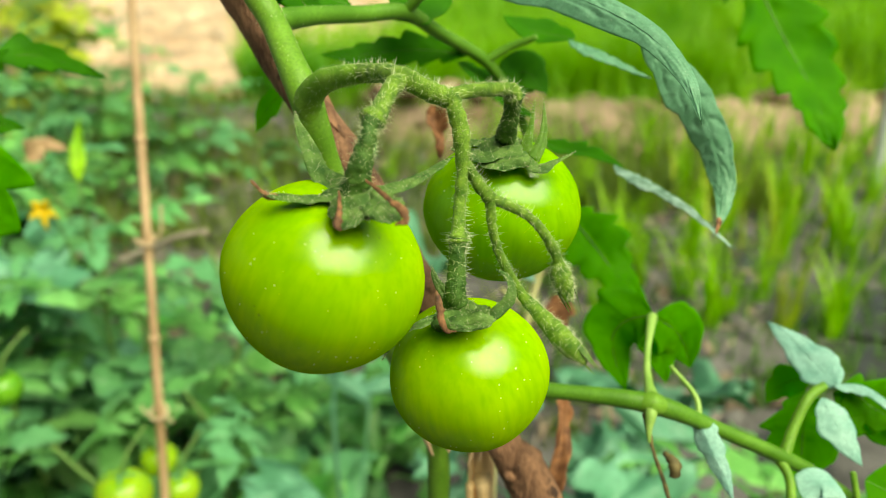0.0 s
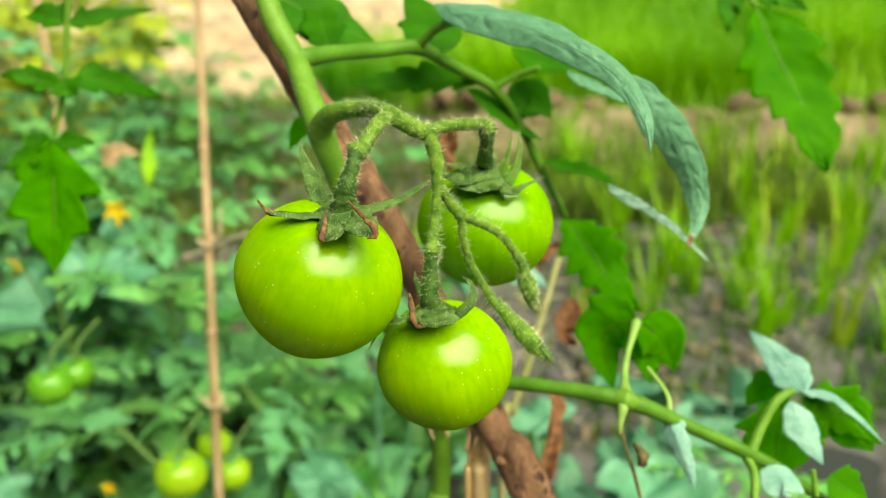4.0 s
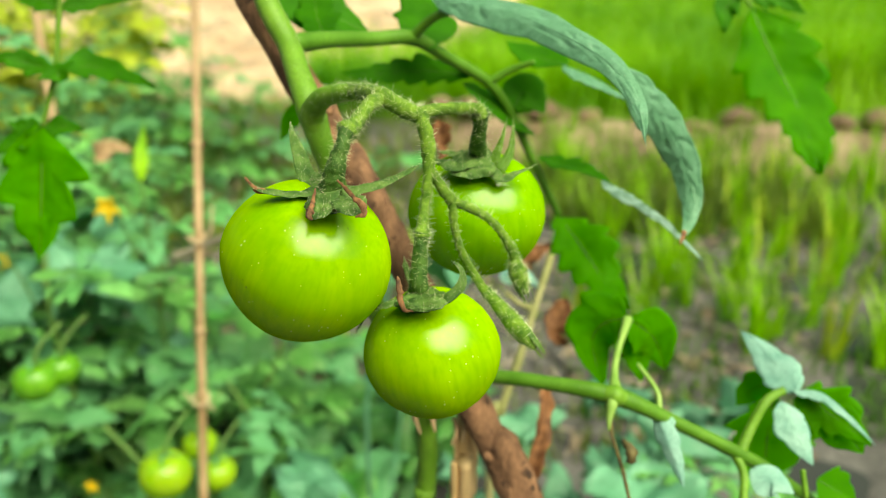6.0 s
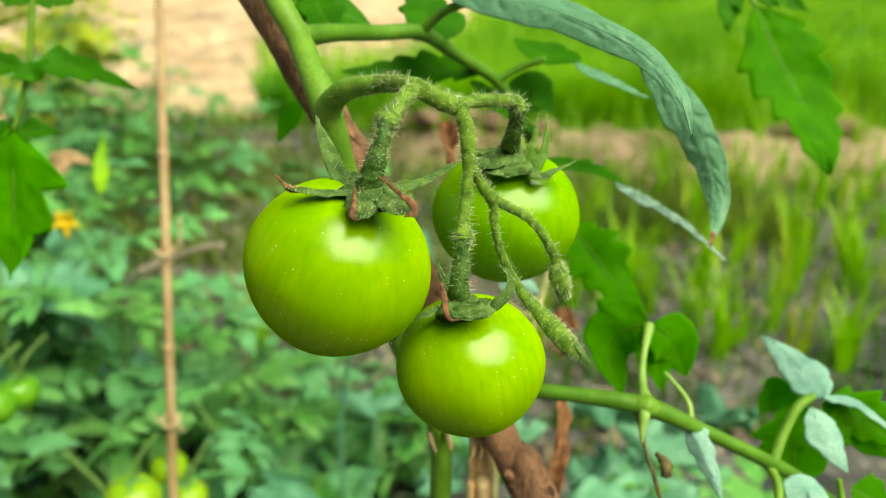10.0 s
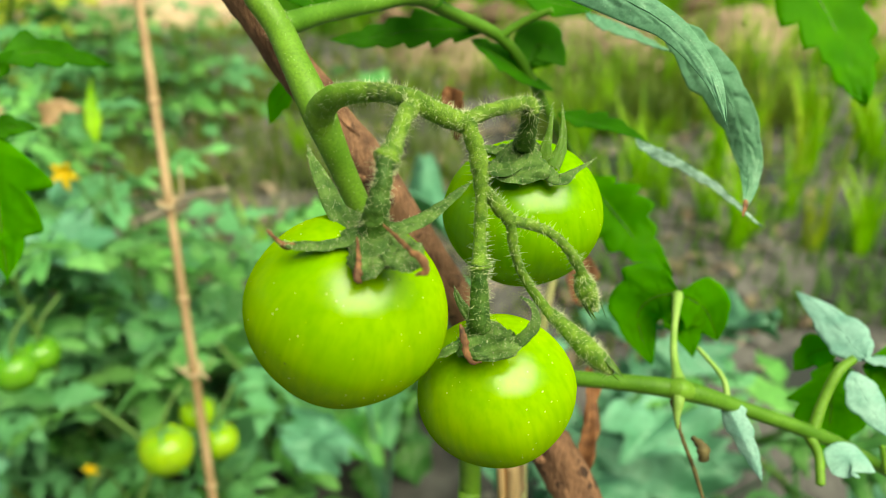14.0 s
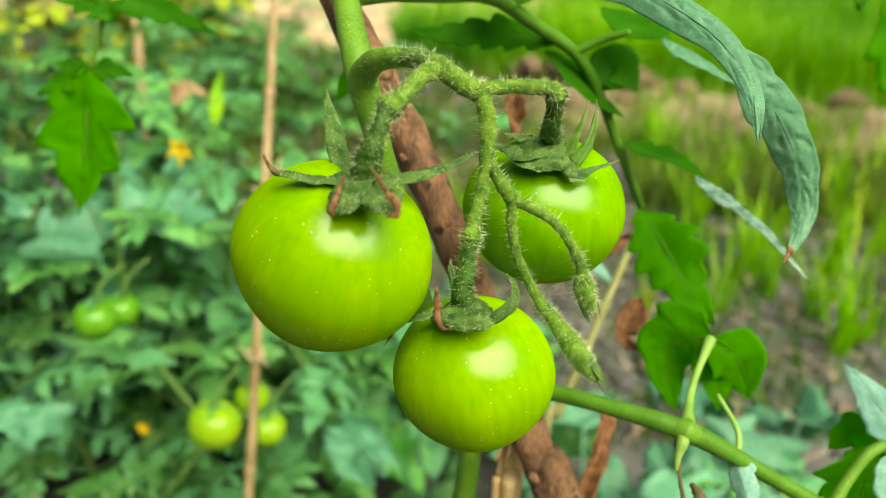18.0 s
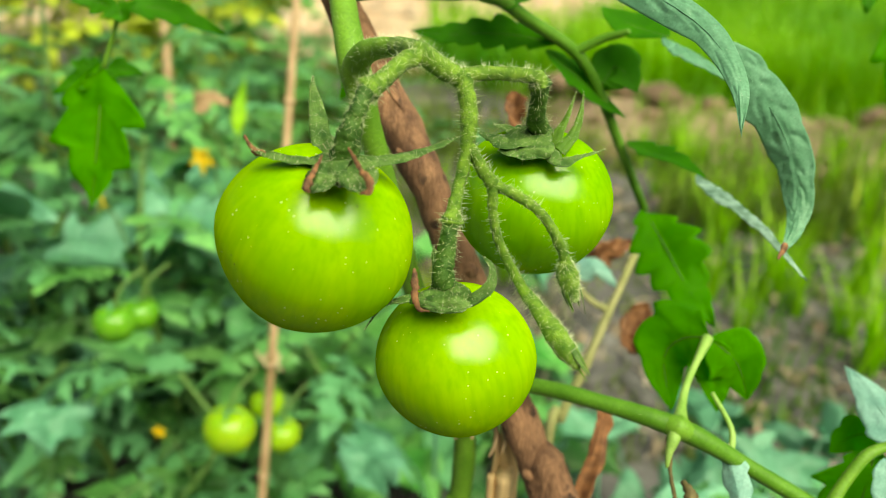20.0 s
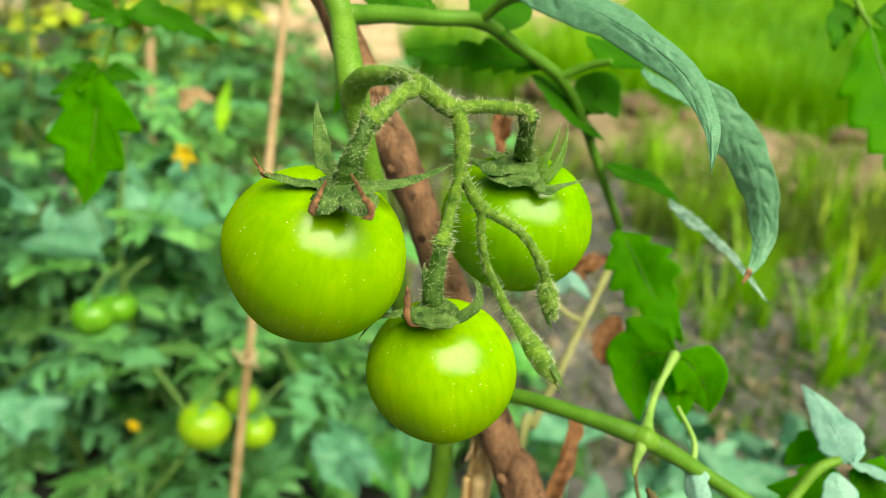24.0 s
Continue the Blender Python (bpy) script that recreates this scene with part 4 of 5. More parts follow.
for stem, blades in (
    ([(3.65, 10.20, 4.23), (3.75, 10.10, 3.77), (3.92, 10.00, 3.46)], [([(3.92, 10.00, 3.46), (4.20, 10.00, 2.85), (4.52, 9.90, 2.15), (4.67, 9.75, 1.60), (4.75, 9.60, 1.20)], 0.064, 7, 40), ([(3.79, 10.10, 3.65), (3.61, 10.10, 3.49), (3.60, 10.10, 3.14)], 0.026, 2, 41), ([(3.92, 10.00, 3.58), (4.21, 10.00, 3.59), (4.59, 9.90, 3.36)], 0.022, 3, 42)]),
    ([(-4.81, 8.40, 3.38), (-4.87, 8.50, 2.71), (-4.94, 8.60, 2.05), (-5.13, 8.70, 1.35)], [([(-5.18, 8.7, 1.39), (-5.15, 8.75, 0.83), (-5.19, 8.85, 0.23), (-5.25, 8.97, -0.39)], 0.064, 3, 44), ([(-5.18, 8.72, 1.28), (-5.47, 8.7, 1.16), (-5.78, 8.7, 0.97)], 0.019, 2, 54), ([(-4.90, 8.60, 2.06), (-4.63, 8.90, 2.18), (-4.38, 9.30, 2.17), (-4.12, 9.70, 2.09)], 0.024, 3, 45), ([(-4.96, 8.60, 2.05), (-5.28, 8.60, 2.12), (-5.51, 8.50, 2.16), (-5.73, 8.50, 2.13)], 0.018, 3, 46), ([(-5.10, 8.70, 1.35), (-4.84, 8.70, 1.36), (-4.58, 8.70, 1.33)], 0.015, 2, 47), ([(-5.14, 8.70, 1.35), (-5.37, 8.70, 1.34), (-5.59, 8.70, 1.39)], 0.015, 2, 48), ([(-4.92, 8.5, 2.1), (-4.82, 8.45, 1.98), (-4.79, 8.45, 1.85)], 0.026, 2, 49), ([(-4.89, 8.50, 2.79), (-5.12, 8.50, 2.90), (-5.45, 8.50, 2.88)], 0.022, 2, 50), ([(-4.88, 8.50, 2.79), (-4.51, 8.60, 2.92), (-3.88, 8.80, 3.06)], 0.016, 3, 51)]),
):
    stem_part("leaf_stalk", stem, [0.0016, 0.0018, 0.0018, 0.0012], "slender hanging leaf stalk")
    for pts, width, lobes, seed in blades:
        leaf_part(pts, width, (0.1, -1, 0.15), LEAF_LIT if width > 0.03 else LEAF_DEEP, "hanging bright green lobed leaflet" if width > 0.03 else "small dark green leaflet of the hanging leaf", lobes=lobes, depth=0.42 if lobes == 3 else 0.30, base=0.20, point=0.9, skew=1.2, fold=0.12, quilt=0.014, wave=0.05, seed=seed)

# ---- stake, cane and dry bits beside the plant ----
stake_pts = P([(-2.26, 6.90, 2.95), (-1.99, 7.00, 2.53), (-1.27, 7.20, 1.42), (-0.84, 7.35, 0.74), (-0.41, 7.50, -0.01), (0.70, 7.90, -2.13), (0.97, 8.00, -2.65), (1.25, 8.10, -3.15)])
foot = stake_pts[-1] + (stake_pts[-1] - stake_pts[-3]).normalized() * 0.55
foot.z = ground_height(foot.x, foot.y) - 0.03
stake = thing("wooden_stake", foot, "rough brown bark-covered leaning wooden stake", "stake")
part("pole", tube([stake_pts[0] + (stake_pts[0] - stake_pts[1]) * 3] + stake_pts + [foot], [0.0085, 0.0085, 0.0088, 0.009, 0.0092, 0.0092, 0.0092, 0.0092, 0.0095, 0.011], 150, 20, 0.22, 45), BARK, stake)
for k, (u, side) in enumerate(((0.30, 1), (0.46, -1), (0.62, 1), (0.74, -1))):
    c0 = spline(stake_pts, 40)
    p, q = c0[int(u * 40)], c0[min(40, int(u * 40) + 3)]
    off = N((0.6 * side, -0.8, 0.1)) * 0.0088
    part("bark_flake", blade([p + off, p.lerp(q, 0.5) + off * 1.12, q + off * 1.02], 0.007, N((0.6 * side, -0.8, 0.1)), 2, 0.3, -0.2, 0.05, 0.1, 80 + k, 14, 5, 0.0008, 0.15), BARK, stake, "loose flake of brown bark")
    part("knot", tube([p + off * 0.7, p + off * 1.15], [0.0045, 0.003], 4, 8, 0.3, 200), BARK, stake)
cane_pts = P([(0.29, 8.00, -1.17), (0.40, 8.20, -1.96), (0.41, 8.40, -2.80), (0.40, 8.60, -3.38)])
cane_foot = Vector((cane_pts[-1].x, cane_pts[-1].y + 0.03, 0))
cane_foot.z = ground_height(cane_foot.x, cane_foot.y) - 0.02
cane = thing("split_cane", cane_foot, "pale dry split cane standing beside the stem", "cane")
part("cane", tube(cane_pts + [cane_foot], [0.0055, 0.0062, 0.0064, 0.0066, 0.007], 60, 10, 0.12, 70, 0.7), CANE_PALE_LIT, cane)
part("splinter", tube([p + Vector((-0.006, -0.003, 0)) for p in cane_pts[1:]] + [cane_foot], [0.0014, 0.002, 0.0022, 0.002], 40, 6, 0.3, 90), CANE_PALE_LIT, cane, "loose pale fibre")

for k, pts in enumerate(([(0.26, 8.00, -1.88), (0.29, 7.90, -2.00), (0.25, 7.90, -2.16)], [(0.34, 8.00, -1.87), (0.38, 7.90, -1.98), (0.36, 7.90, -2.11)], [(-0.18, 7.90, -1.86), (-0.14, 7.85, -1.94), (-0.10, 7.85, -2.04)], [(0.01, 7.90, -1.83), (0.04, 7.85, -1.93), (0.06, 7.85, -2.01)])):
    part("frayed_fibre", tube(P(pts), [0.0016, 0.0013, 0.0006], 12, 6, 0.3, 300), CANE, cane, "frayed pale end of the cane")
dry_foot = place((0.7, 11.0, -2.6)) - Vector((0, 0, 0.3))
dry_foot.z = ground_height(dry_foot.x, dry_foot.y)
dry = thing("withered_shoot", dry_foot, "dead tan shoot with shrivelled brown leaves", "dry plant")
part("stem", tube(P([(1.49, 11.40, 0.13), (1.35, 11.20, -0.36), (1.20, 11.10, -0.87), (1.02, 11.00, -1.55), (0.80, 11.00, -2.31), (0.67, 11.00, -3.24)]) + [dry_foot], [0.0026, 0.003, 0.0032, 0.0034, 0.0035], 40, 8, 0.15, 80), SHOOT, dry)
part("side_stem", tube(P([(1.17, 11.1, -0.77), (0.97, 11.0, -0.69), (0.79, 10.9, -0.54)]), [0.0024, 0.0020, 0.0016], 16, 8, 0.1, 80), SHOOT, dry)
part("pale_leaf", blade(P([(0.69, 10.9, -0.35), (0.97, 10.9, -0.2), (1.27, 10.9, -0.45)]), 0.020, N((0, -0.8, 0.6)), 3, 0.15, -0.3, 0.02, 0.05, 64, 24, 8, 0.0004, 0.2), LEAF_PALE, dry, "small drooping pale green leaf")
for pts, width, seed in (([(0.79, 11.30, -0.30), (1.12, 11.30, 0.02), (1.51, 11.40, 0.21)], 0.02, 60), ([(1.70, 11.20, -0.60), (1.50, 11.10, -1.11), (1.72, 11.10, -1.31)], 0.020, 61), ([(1.29, 8.60, -1.52), (1.27, 8.50, -1.97), (1.16, 8.40, -2.54), (1.07, 8.40, -2.74)], 0.012, 62), ([(-0.12, 8.50, 1.55), (-0.06, 8.50, 1.25), (-0.03, 8.50, 0.98)], 0.012, 63)):
    part("dry_leaf", blade(P(pts), width, N((0.3, -1, 0.2)), 4, 0.3, 0.7, 0.05, 0.25, seed, 30, 8, 0.0004, 0.2), WITHERED, dry, "shrivelled brown leaf")


# ---- the bed of tomato plants behind ----
def compound_leaf(seed, long, lobes=3, rows=12, cols=4):
    """A tomato leaf about the origin along +x: stalk, paired leaflets and an end leaflet, drooping."""
    rng = random.Random(seed)
    rib = [Vector((long * u, long * 0.06 * rng.gauss(0, 1) * u, long * (0.18 * u - 0.55 * u * u))) for u in (0, 0.3, 0.6, 0.8)]
    geos = [tube(rib, [long * 0.016, long * 0.010], 8, 5)]
    c = spline(rib, 20)
    for u, size in ((0.35, 0.20), (0.52, 0.13), (0.66, 0.32), (0.84, 0.27)):
        for s in (-1, 1):
            b = c[int(u * 20)]
            d = Vector((0.55, s * 0.9, -0.05 - 0.35 * rng.random())).normalized() * long * size * rng.uniform(0.85, 1.2)
            droop = Vector((0, 0, -long * 0.10 * rng.random()))
            geos.append(blade([b, b + d * 0.5, b + d + droop], long * size * 0.62, (0.1, -0.25 * s, 1), lobes, 0.35, rng.uniform(-0.3, 0.2), 0.02, 0.06, rng.randrange(999), rows, cols, 0.0004))
    b = c[20]
    d = Vector((0.9, 0.1 * rng.gauss(0, 1), -0.55)).normalized() * long * 0.36
    geos.append(blade([b, b + d * 0.5, b + d + Vector((0, 0, -0.06 * long))], long * 0.25, (0.4, 0, 1), 4, 0.38, 0.1, 0.02, 0.06, seed, rows, cols, 0.0004))
    return joined(*geos)


LEAF_MESHES = [mesh_from("leaf", *compound_leaf(300 + k, 0.21 + 0.02 * k), BED_LEAF) for k in range(5)]


def bed_plant(seed, height, leaves, label):
    """A staked bed plant at the origin: stem and leaves turning round it."""
    rng = random.Random(seed)
    ob = thing("tomato_plant", (0, 0, 0), label, "plant", "tomato plants of the bed")
    pts = [Vector((0.05 * rng.gauss(0, 1) * z, 0.05 * rng.gauss(0, 1) * z, z * height)) for z in (-0.02, 0.25, 0.5, 0.75, 1.0)]
    part("main_stem", tube(pts, [0.007, 0.006, 0.005, 0.003], 20, 8), BED_STEM, ob)
    c = spline(pts, 40)
    for k in range(leaves):
        u = 0.12 + 0.88 * (k + rng.random()) / leaves
        leaf = new("leaf", LEAF_MESHES[rng.randrange(5)])
        leaf.parent = ob
        size = rng.uniform(0.75, 1.15) * (1.15 - 0.45 * u)
        leaf.matrix_basis = Matrix.Translation(c[int(u * 40)]) @ Euler((rng.gauss(0, 0.25), rng.gauss(-0.35 * u, 0.3), k * 2.4 + rng.gauss(0, 0.3))).to_matrix().to_4x4() @ Matrix.Scale(size, 4)
    return ob


proto = [bed_plant(500 + k, h, n, "leafy bluish-green tomato plant in the bed") for k, (h, n) in enumerate(((0.62, 22), (0.48, 18), (0.34, 15)))]
spots = [(-0.62, 1.02, 0), (-0.36, 1.12, 1), (-0.5, 0.8, 2), (-1.0, 1.15, 0), (-1.25, 0.85, 0), (-0.95, 1.7, 0), (-1.4, 1.5, 0), (-1.8, 1.9, 0), (-1.3, 2.3, 0), (0.42, 0.8, 2), (-0.74, 1.24, 0), (-0.92, 1.38, 0), (-1.15, 1.4, 0), (-0.6, 1.3, 0), (-1.05, 0.9, 0), (-1.4, 1.15, 0), (-0.8, 1.2, 3), (-0.95, 1.28, 3), (-0.42, 0.98, 2), (-0.52, 1.14, 1), (-0.86, 1.02, 1), (-0.72, 0.92, 2), (-1.55, 3.2, 1), (-1.3, 3.0, 1), (-1.75, 3.4, 0), (-1.1, 2.7, 2), (-0.95, 3.1, 2), (-1.45, 2.7, 1), (-1.95, 3.9, 0), (-1.62, 3.7, 1), (-1.38, 3.6, 1), (-2.2, 3.7, 0), (-1.15, 3.4, 2)]
rng = random.Random(77)
for k, (x, y, kind) in enumerate(spots):
    m = pose(x, y, ground_height(x, y), 0, 0, rng.uniform(0, 360))
    if kind == 3:
        copy_thing(proto[0], m).matrix_basis = m @ Matrix.Scale(1.28, 4)
    elif k < 3:
        proto[kind].matrix_basis = m
    else:
        copy_thing(proto[kind], m)

for c3, r in (((-7.35, 18.3, -5.67), 0.032), ((-7.0, 19.6, -5.2), 0.022), ((-6.55, 19.8, -6.0), 0.024), ((-10.46, 17.72, -3.46), 0.026), ((-10.14, 18.28, -3.23), 0.022)):
    at = place(c3)
    ob = thing("green_tomato", at, "out-of-focus pale green tomato in the bed", "tomato", "green tomatoes of the bed")
    f = new("fruit", mesh_from("fruit", *ball(r, 0.95, 5, 0.02, 0.14, 0.05, r * 100, 28, 20), SKIN_FAR if c3[0] > -9 else SKIN_LEAF_SHADE))
    f.parent = ob
    f.rotation_euler = (0.2, 0.1, 0)
    part("fruit_stalk", tube([at + Vector((0, 0, r * 0.8)), at + Vector((0.008, 0.01, r + 0.02)), at + Vector((0.02, 0.04, r + 0.035))], [0.0022, 0.002], 10, 6), BED_STEM, ob)
    for k in range(5):
        w = Vector((math.cos(k * 1.257), math.sin(k * 1.257), 0))
        b = at + Vector((0, 0, r * 0.84))
        part("sepal", sepal([b, b + w * r * 0.4 + Vector((0, 0, 0.003)), b + w * r * 0.8 + Vector((0, 0, 0.001))], 0.007, (0, 0, 1), k), BED_LEAF, ob)


def yellow_flower(at, size, seed):
    ob = thing("yellow_flower", at, "small yellow five-petalled tomato flower", "flower", "yellow flowers of the bed")
    for k in range(5):
        w = Vector((math.cos(k * 1.257 + seed), -0.5, math.sin(k * 1.257 + seed))).normalized()
        part("petal", blade([at, at + w * size * 0.5, at + w * size + Vector((0, 0.2 * size, -0.2 * size))], size * 0.5, (0, -1, 0.2), 1, 0.05, 0.2, 0, 0.05, seed + k, 10, 4, 0.0005, 0.3), PETAL, ob)
    part("flower_stalk", tube([at + Vector((0, 0.002, 0)), at + Vector((0.005, 0.02, -0.03)), at + Vector((0.01, 0.05, -0.12))], [0.0016, 0.0018], 10, 6), BED_STEM, ob)


yellow_flower(place((-10.98, 21.88, 1.09)), 0.026, 1)
yellow_flower(place((-13.6, 21.0, -0.6)), 0.016, 2)
yellow_flower(place((-9.3, 18.5, -6.1)), 0.013, 3)


def bamboo_stick(low, high, radius, nodes, label):
    base = low + (low - high) * ((low.z + 0.03) / (high.z - low.z))
    ob = thing("bamboo_stick", base, label, "stick", "thin bamboo sticks of the bed")
    tip = high + (high - low) * 0.45
    part("pole", tube([base, low, high, tip], [radius * 1.1, radius, radius * 0.95, radius * 0.9], 40, 10, 0.06, 30), CANE, ob)
    for u in nodes:
        p = base.lerp(tip, u)
        d = (tip - base).normalized()
        part("node", tube([p - d * 0.004, p, p + d * 0.004], [radius * 1.05, radius * 1.45, radius * 1.05], 6, 10), CANE, ob)
    return ob


stick = bamboo_stick(place((-6.82, 19.0, -3.4)), place((-7.29, 18.8, 4.6)), 0.0056, (0.30, 0.52, 0.74), "thin tan bamboo stick standing in the bed")
tie_at = place((-7.07, 18.85, 0.2))
tie = thing("string_tie", tie_at, "pale string knotted round the bamboo stick", "tie")
part("loop", tube([tie_at + Vector((0.011 * math.cos(a), 0.011 * math.sin(a), 0.003 * math.sin(2 * a))) for a in np.linspace(0, 6.2, 9)], [0.0022], 24, 6), TIE, tie)
part("loose_end", tube([tie_at + Vector((0.01, -0.004, 0)), tie_at + Vector((0.022, -0.006, 0.012)), tie_at + Vector((0.026, -0.004, 0.045))], [0.0022, 0.0016], 12, 6), TIE, tie)
low_tie_at = place((-6.80, 19.0, -3.9))
low_tie = thing("string_tie", low_tie_at, "frayed pale string round the bamboo stick", "tie")
part("loop", tube([low_tie_at + Vector((0.010 * math.cos(a), 0.010 * math.sin(a), 0.004 * math.sin(a))) for a in np.linspace(0, 6.2, 9)], [0.0022], 24, 6), TIE, low_tie)
part("loose_end", tube([low_tie_at + Vector((0.008, -0.006, 0)), low_tie_at + Vector((0.014, -0.009, -0.003)), low_tie_at + Vector((0.019, -0.008, -0.010))], [0.002, 0.0014], 12, 6), TIE, low_tie)
part("loose_end", tube([low_tie_at + Vector((-0.008, -0.006, 0)), low_tie_at + Vector((-0.013, -0.009, 0.006)), low_tie_at + Vector((-0.016, -0.008, 0.014))], [0.0018, 0.0012], 12, 6), TIE, low_tie)
bamboo_stick(place((-17.6, 31.0, 2.0)), place((-18.9, 31.0, 8.0)), 0.009, (0.4, 0.7), "thin tan bamboo stick leaning in the bed")


# ---- grass tufts, bund and rice ----
def blade_mesh(seed, long, material, wide):
    """One bent grass blade rising from the origin towards +x."""
    rng = random.Random(seed)
    out = rng.uniform(0.05, 0.45)
    verts, faces = [], []
    for i in range(7):
        u = i / 6
        p = Vector((out * long * u ** 2, 0, long * (u - 0.22 * out * u * u)))
        w = wide * (1 - u ** 2) * 0.5 + 0.0003
        verts += [p + Vector((0, -w, 0)), p + Vector((w * 0.3, 0, 0)), p + Vector((0, w, 0))]
    for i in range(6):
        n = i * 3
        faces += [(n, n + 1, n + 4, n + 3), (n + 1, n + 2, n + 5, n + 4)]
    return mesh_from("blade", verts, faces, material)


GREEN_BLADES = [blade_mesh(700 + k, 0.26 + 0.03 * k, BLADE, 0.016) for k in range(6)]
STRAW_BLADES = [blade_mesh(720 + k, 0.22 + 0.03 * k, YELLOWED, 0.014) for k in range(4)]


def tuft(seed, meshes, count, label):
    rng = random.Random(seed)
    ob = thing("grass_tuft", (0, 0, 0), label, "grass", "grass tufts before the rice")
    for k in range(count):
        b = new("blade", meshes[rng.randrange(len(meshes))])
        b.parent = ob
        a = rng.uniform(0, 360)
        b.matrix_basis = pose(0.025 * math.cos(a), 0.025 * math.sin(a), 0, rng.gauss(0, 5), rng.gauss(0, 6), a) @ Matrix.Scale(rng.uniform(0.6, 1.15), 4)
    return ob


tufts = [tuft(730 + k, GREEN_BLADES, 17, "tuft of bright green grass on damp soil") for k in range(3)] + [tuft(735, STRAW_BLADES, 14, "yellowing tuft of grass on damp soil")]
rng = random.Random(90)
for k in range(68):
    y = rng.uniform(1.75, 3.1) if k < 42 else rng.uniform(2.9, 3.75)
    x = rng.uniform(0.02, 0.62) * y + 0.1
    if k % 9 == 0:
        x = rng.uniform(-0.5, 0.1) * y
    m = pose(x, y, ground_height(x, y) - 0.005, 0, 0, rng.uniform(0, 360))
    size = Matrix.Scale(rng.uniform(0.45, 1.0), 4)
    ob = tufts[k] if k < 4 else copy_thing(tufts[rng.choice((0, 1, 2, 0, 1, 2, 0, 1, 2, 0, 1, 2, 3))], m)
    ob.matrix_basis = m @ size

nr = np.random.RandomState(5)
FLOOD = (2.05, 5.5, 0.65, 1.0)


def strands(count, xr, yr, height, width, name, label, material, base=0.0, slant=None):
    """Many upright bent blades as one mesh."""
    y = yr[0] + (yr[1] - yr[0]) * nr.rand(count) ** 1.7
    x = (xr[0] + (xr[1] - xr[0]) * nr.rand(count)) * (y / yr[0]) if xr[0] < 0 else xr[0] + (xr[1] - xr[0]) * nr.rand(count)
    if slant:
        x = slant[0] + slant[1] * y + (0.85 * y - slant[0] - slant[1] * y) * nr.rand(count) + 0.25 * nr.randn(count)
    wet = (((x - FLOOD[0]) / FLOOD[2]) ** 2 + ((y - FLOOD[1] + 0.3) / (FLOOD[3] + 0.4)) ** 2 < 1) & (nr.rand(count) < 0.95)
    x, y = x[~wet], y[~wet]
    count = len(x)
    a = nr.rand(count) * 6.283
    h = height * (0.6 + 0.5 * nr.rand(count))
    lean = 0.1 + 0.35 * nr.rand(count)
    w = width * (0.7 + 0.6 * nr.rand(count)) * (1 + 0.10 * (y - yr[0]))
    z0 = np.array([ground_height(p, q) for p, q in zip(x, y)]) + base - 0.01
    rows = []
    for u in (0.0, 0.5, 1.0):
        px, py, pz = x + np.cos(a) * lean * h * u ** 2, y + np.sin(a) * lean * h * u ** 2, z0 + h * (u - 0.25 * lean * u * u)
        ww = w * (1 - 0.92 * u ** 2) / 2
        rows += [np.stack([px - np.sin(a) * ww, py + np.cos(a) * ww, pz], -1), np.stack([px + np.sin(a) * ww, py - np.cos(a) * ww, pz], -1)]
    verts = np.stack(rows, 1).reshape(-1, 3)
    n = np.arange(count)[:, None] * 6
    faces = np.concatenate([n + [0, 1, 3, 2], n + [2, 3, 5, 4]]).tolist()
    ob = new(name, mesh_from(name, verts.tolist(), faces, material))
    return tagged(ob, label, "grass", kind="stuff")


strands(150000, (-0.15, 3.6), (4.25, 45.0), 0.46, 0.016, "rice_field", "dense bright green young rice", RICE, 0.0, (-0.55, 0.09))
strands(900, (-0.2, 3.4), (4.0, 5.2), 0.42, 0.014, "bank_grass", "scattered tall green blades on the earth bank", RICE)
strands(3800, (-2.2, 0.0), (2.3, 4.4), 0.12, 0.011, "rough_grass", "rough olive grass between bed and bare earth", OLIVE)
strands(1300, (-2.3, 0.12), (3.1, 4.7), 0.17, 0.013, "bank_edge_grass", "olive grass along the foot of the bare earth", OLIVE)
strands(3600, (-1.05, 0.2), (4.2, 8.0), 0.36, 0.016, "field_edge_grass", "loose green grass along the edge of the field", RICE)
strands(1300, (0.2, 1.25), (2.6, 3.75), 0.20, 0.014, "bank_weeds", "low olive weeds before the earth bank", OLIVE)
strands(480, (0.1, 2.6), (3.15, 3.9), 0.26, 0.014, "bank_foot_grass", "bright green grass along the foot of the earth bank", RICE)
strands(110, (0.8, 2.4), (2.3, 3.6), 0.28, 0.013, "yellowing_grass", "sunlit yellowing grass before the bank", YELLOWED)
strands(1500, (0.2, 1.8), (1.45, 3.3), 0.085, 0.013, "ground_weeds", "low dark green weeds on the damp soil", MOSS)
strands(2600, (-0.72, -0.02), (1.45, 3.3), 0.07, 0.008, "dry_grass", "short grey-brown dead grass on the soil", STRAW_GREY)
strands(2200, (-0.75, 0.45), (1.3, 4.0), 0.06, 0.009, "low_weeds", "short sparse olive weeds on the soil", OLIVE)


def lump_mesh(seed):
    rng = random.Random(seed)
    bm = bmesh.new()
    bmesh.ops.create_icosphere(bm, subdivisions=2, radius=1.0)
    for v in bm.verts:
        v.co *= 1 + 0.45 * noise.noise(v.co * 1.3 + Vector((seed, 0, 0))) + 0.15 * noise.noise(v.co * 4 + Vector((0, seed, 0)))
        v.co.z *= 0.6
    me = bpy.data.meshes.new("clod")
    bm.to_mesh(me)
    bm.free()
    me.materials.append(CLOD)
    return me


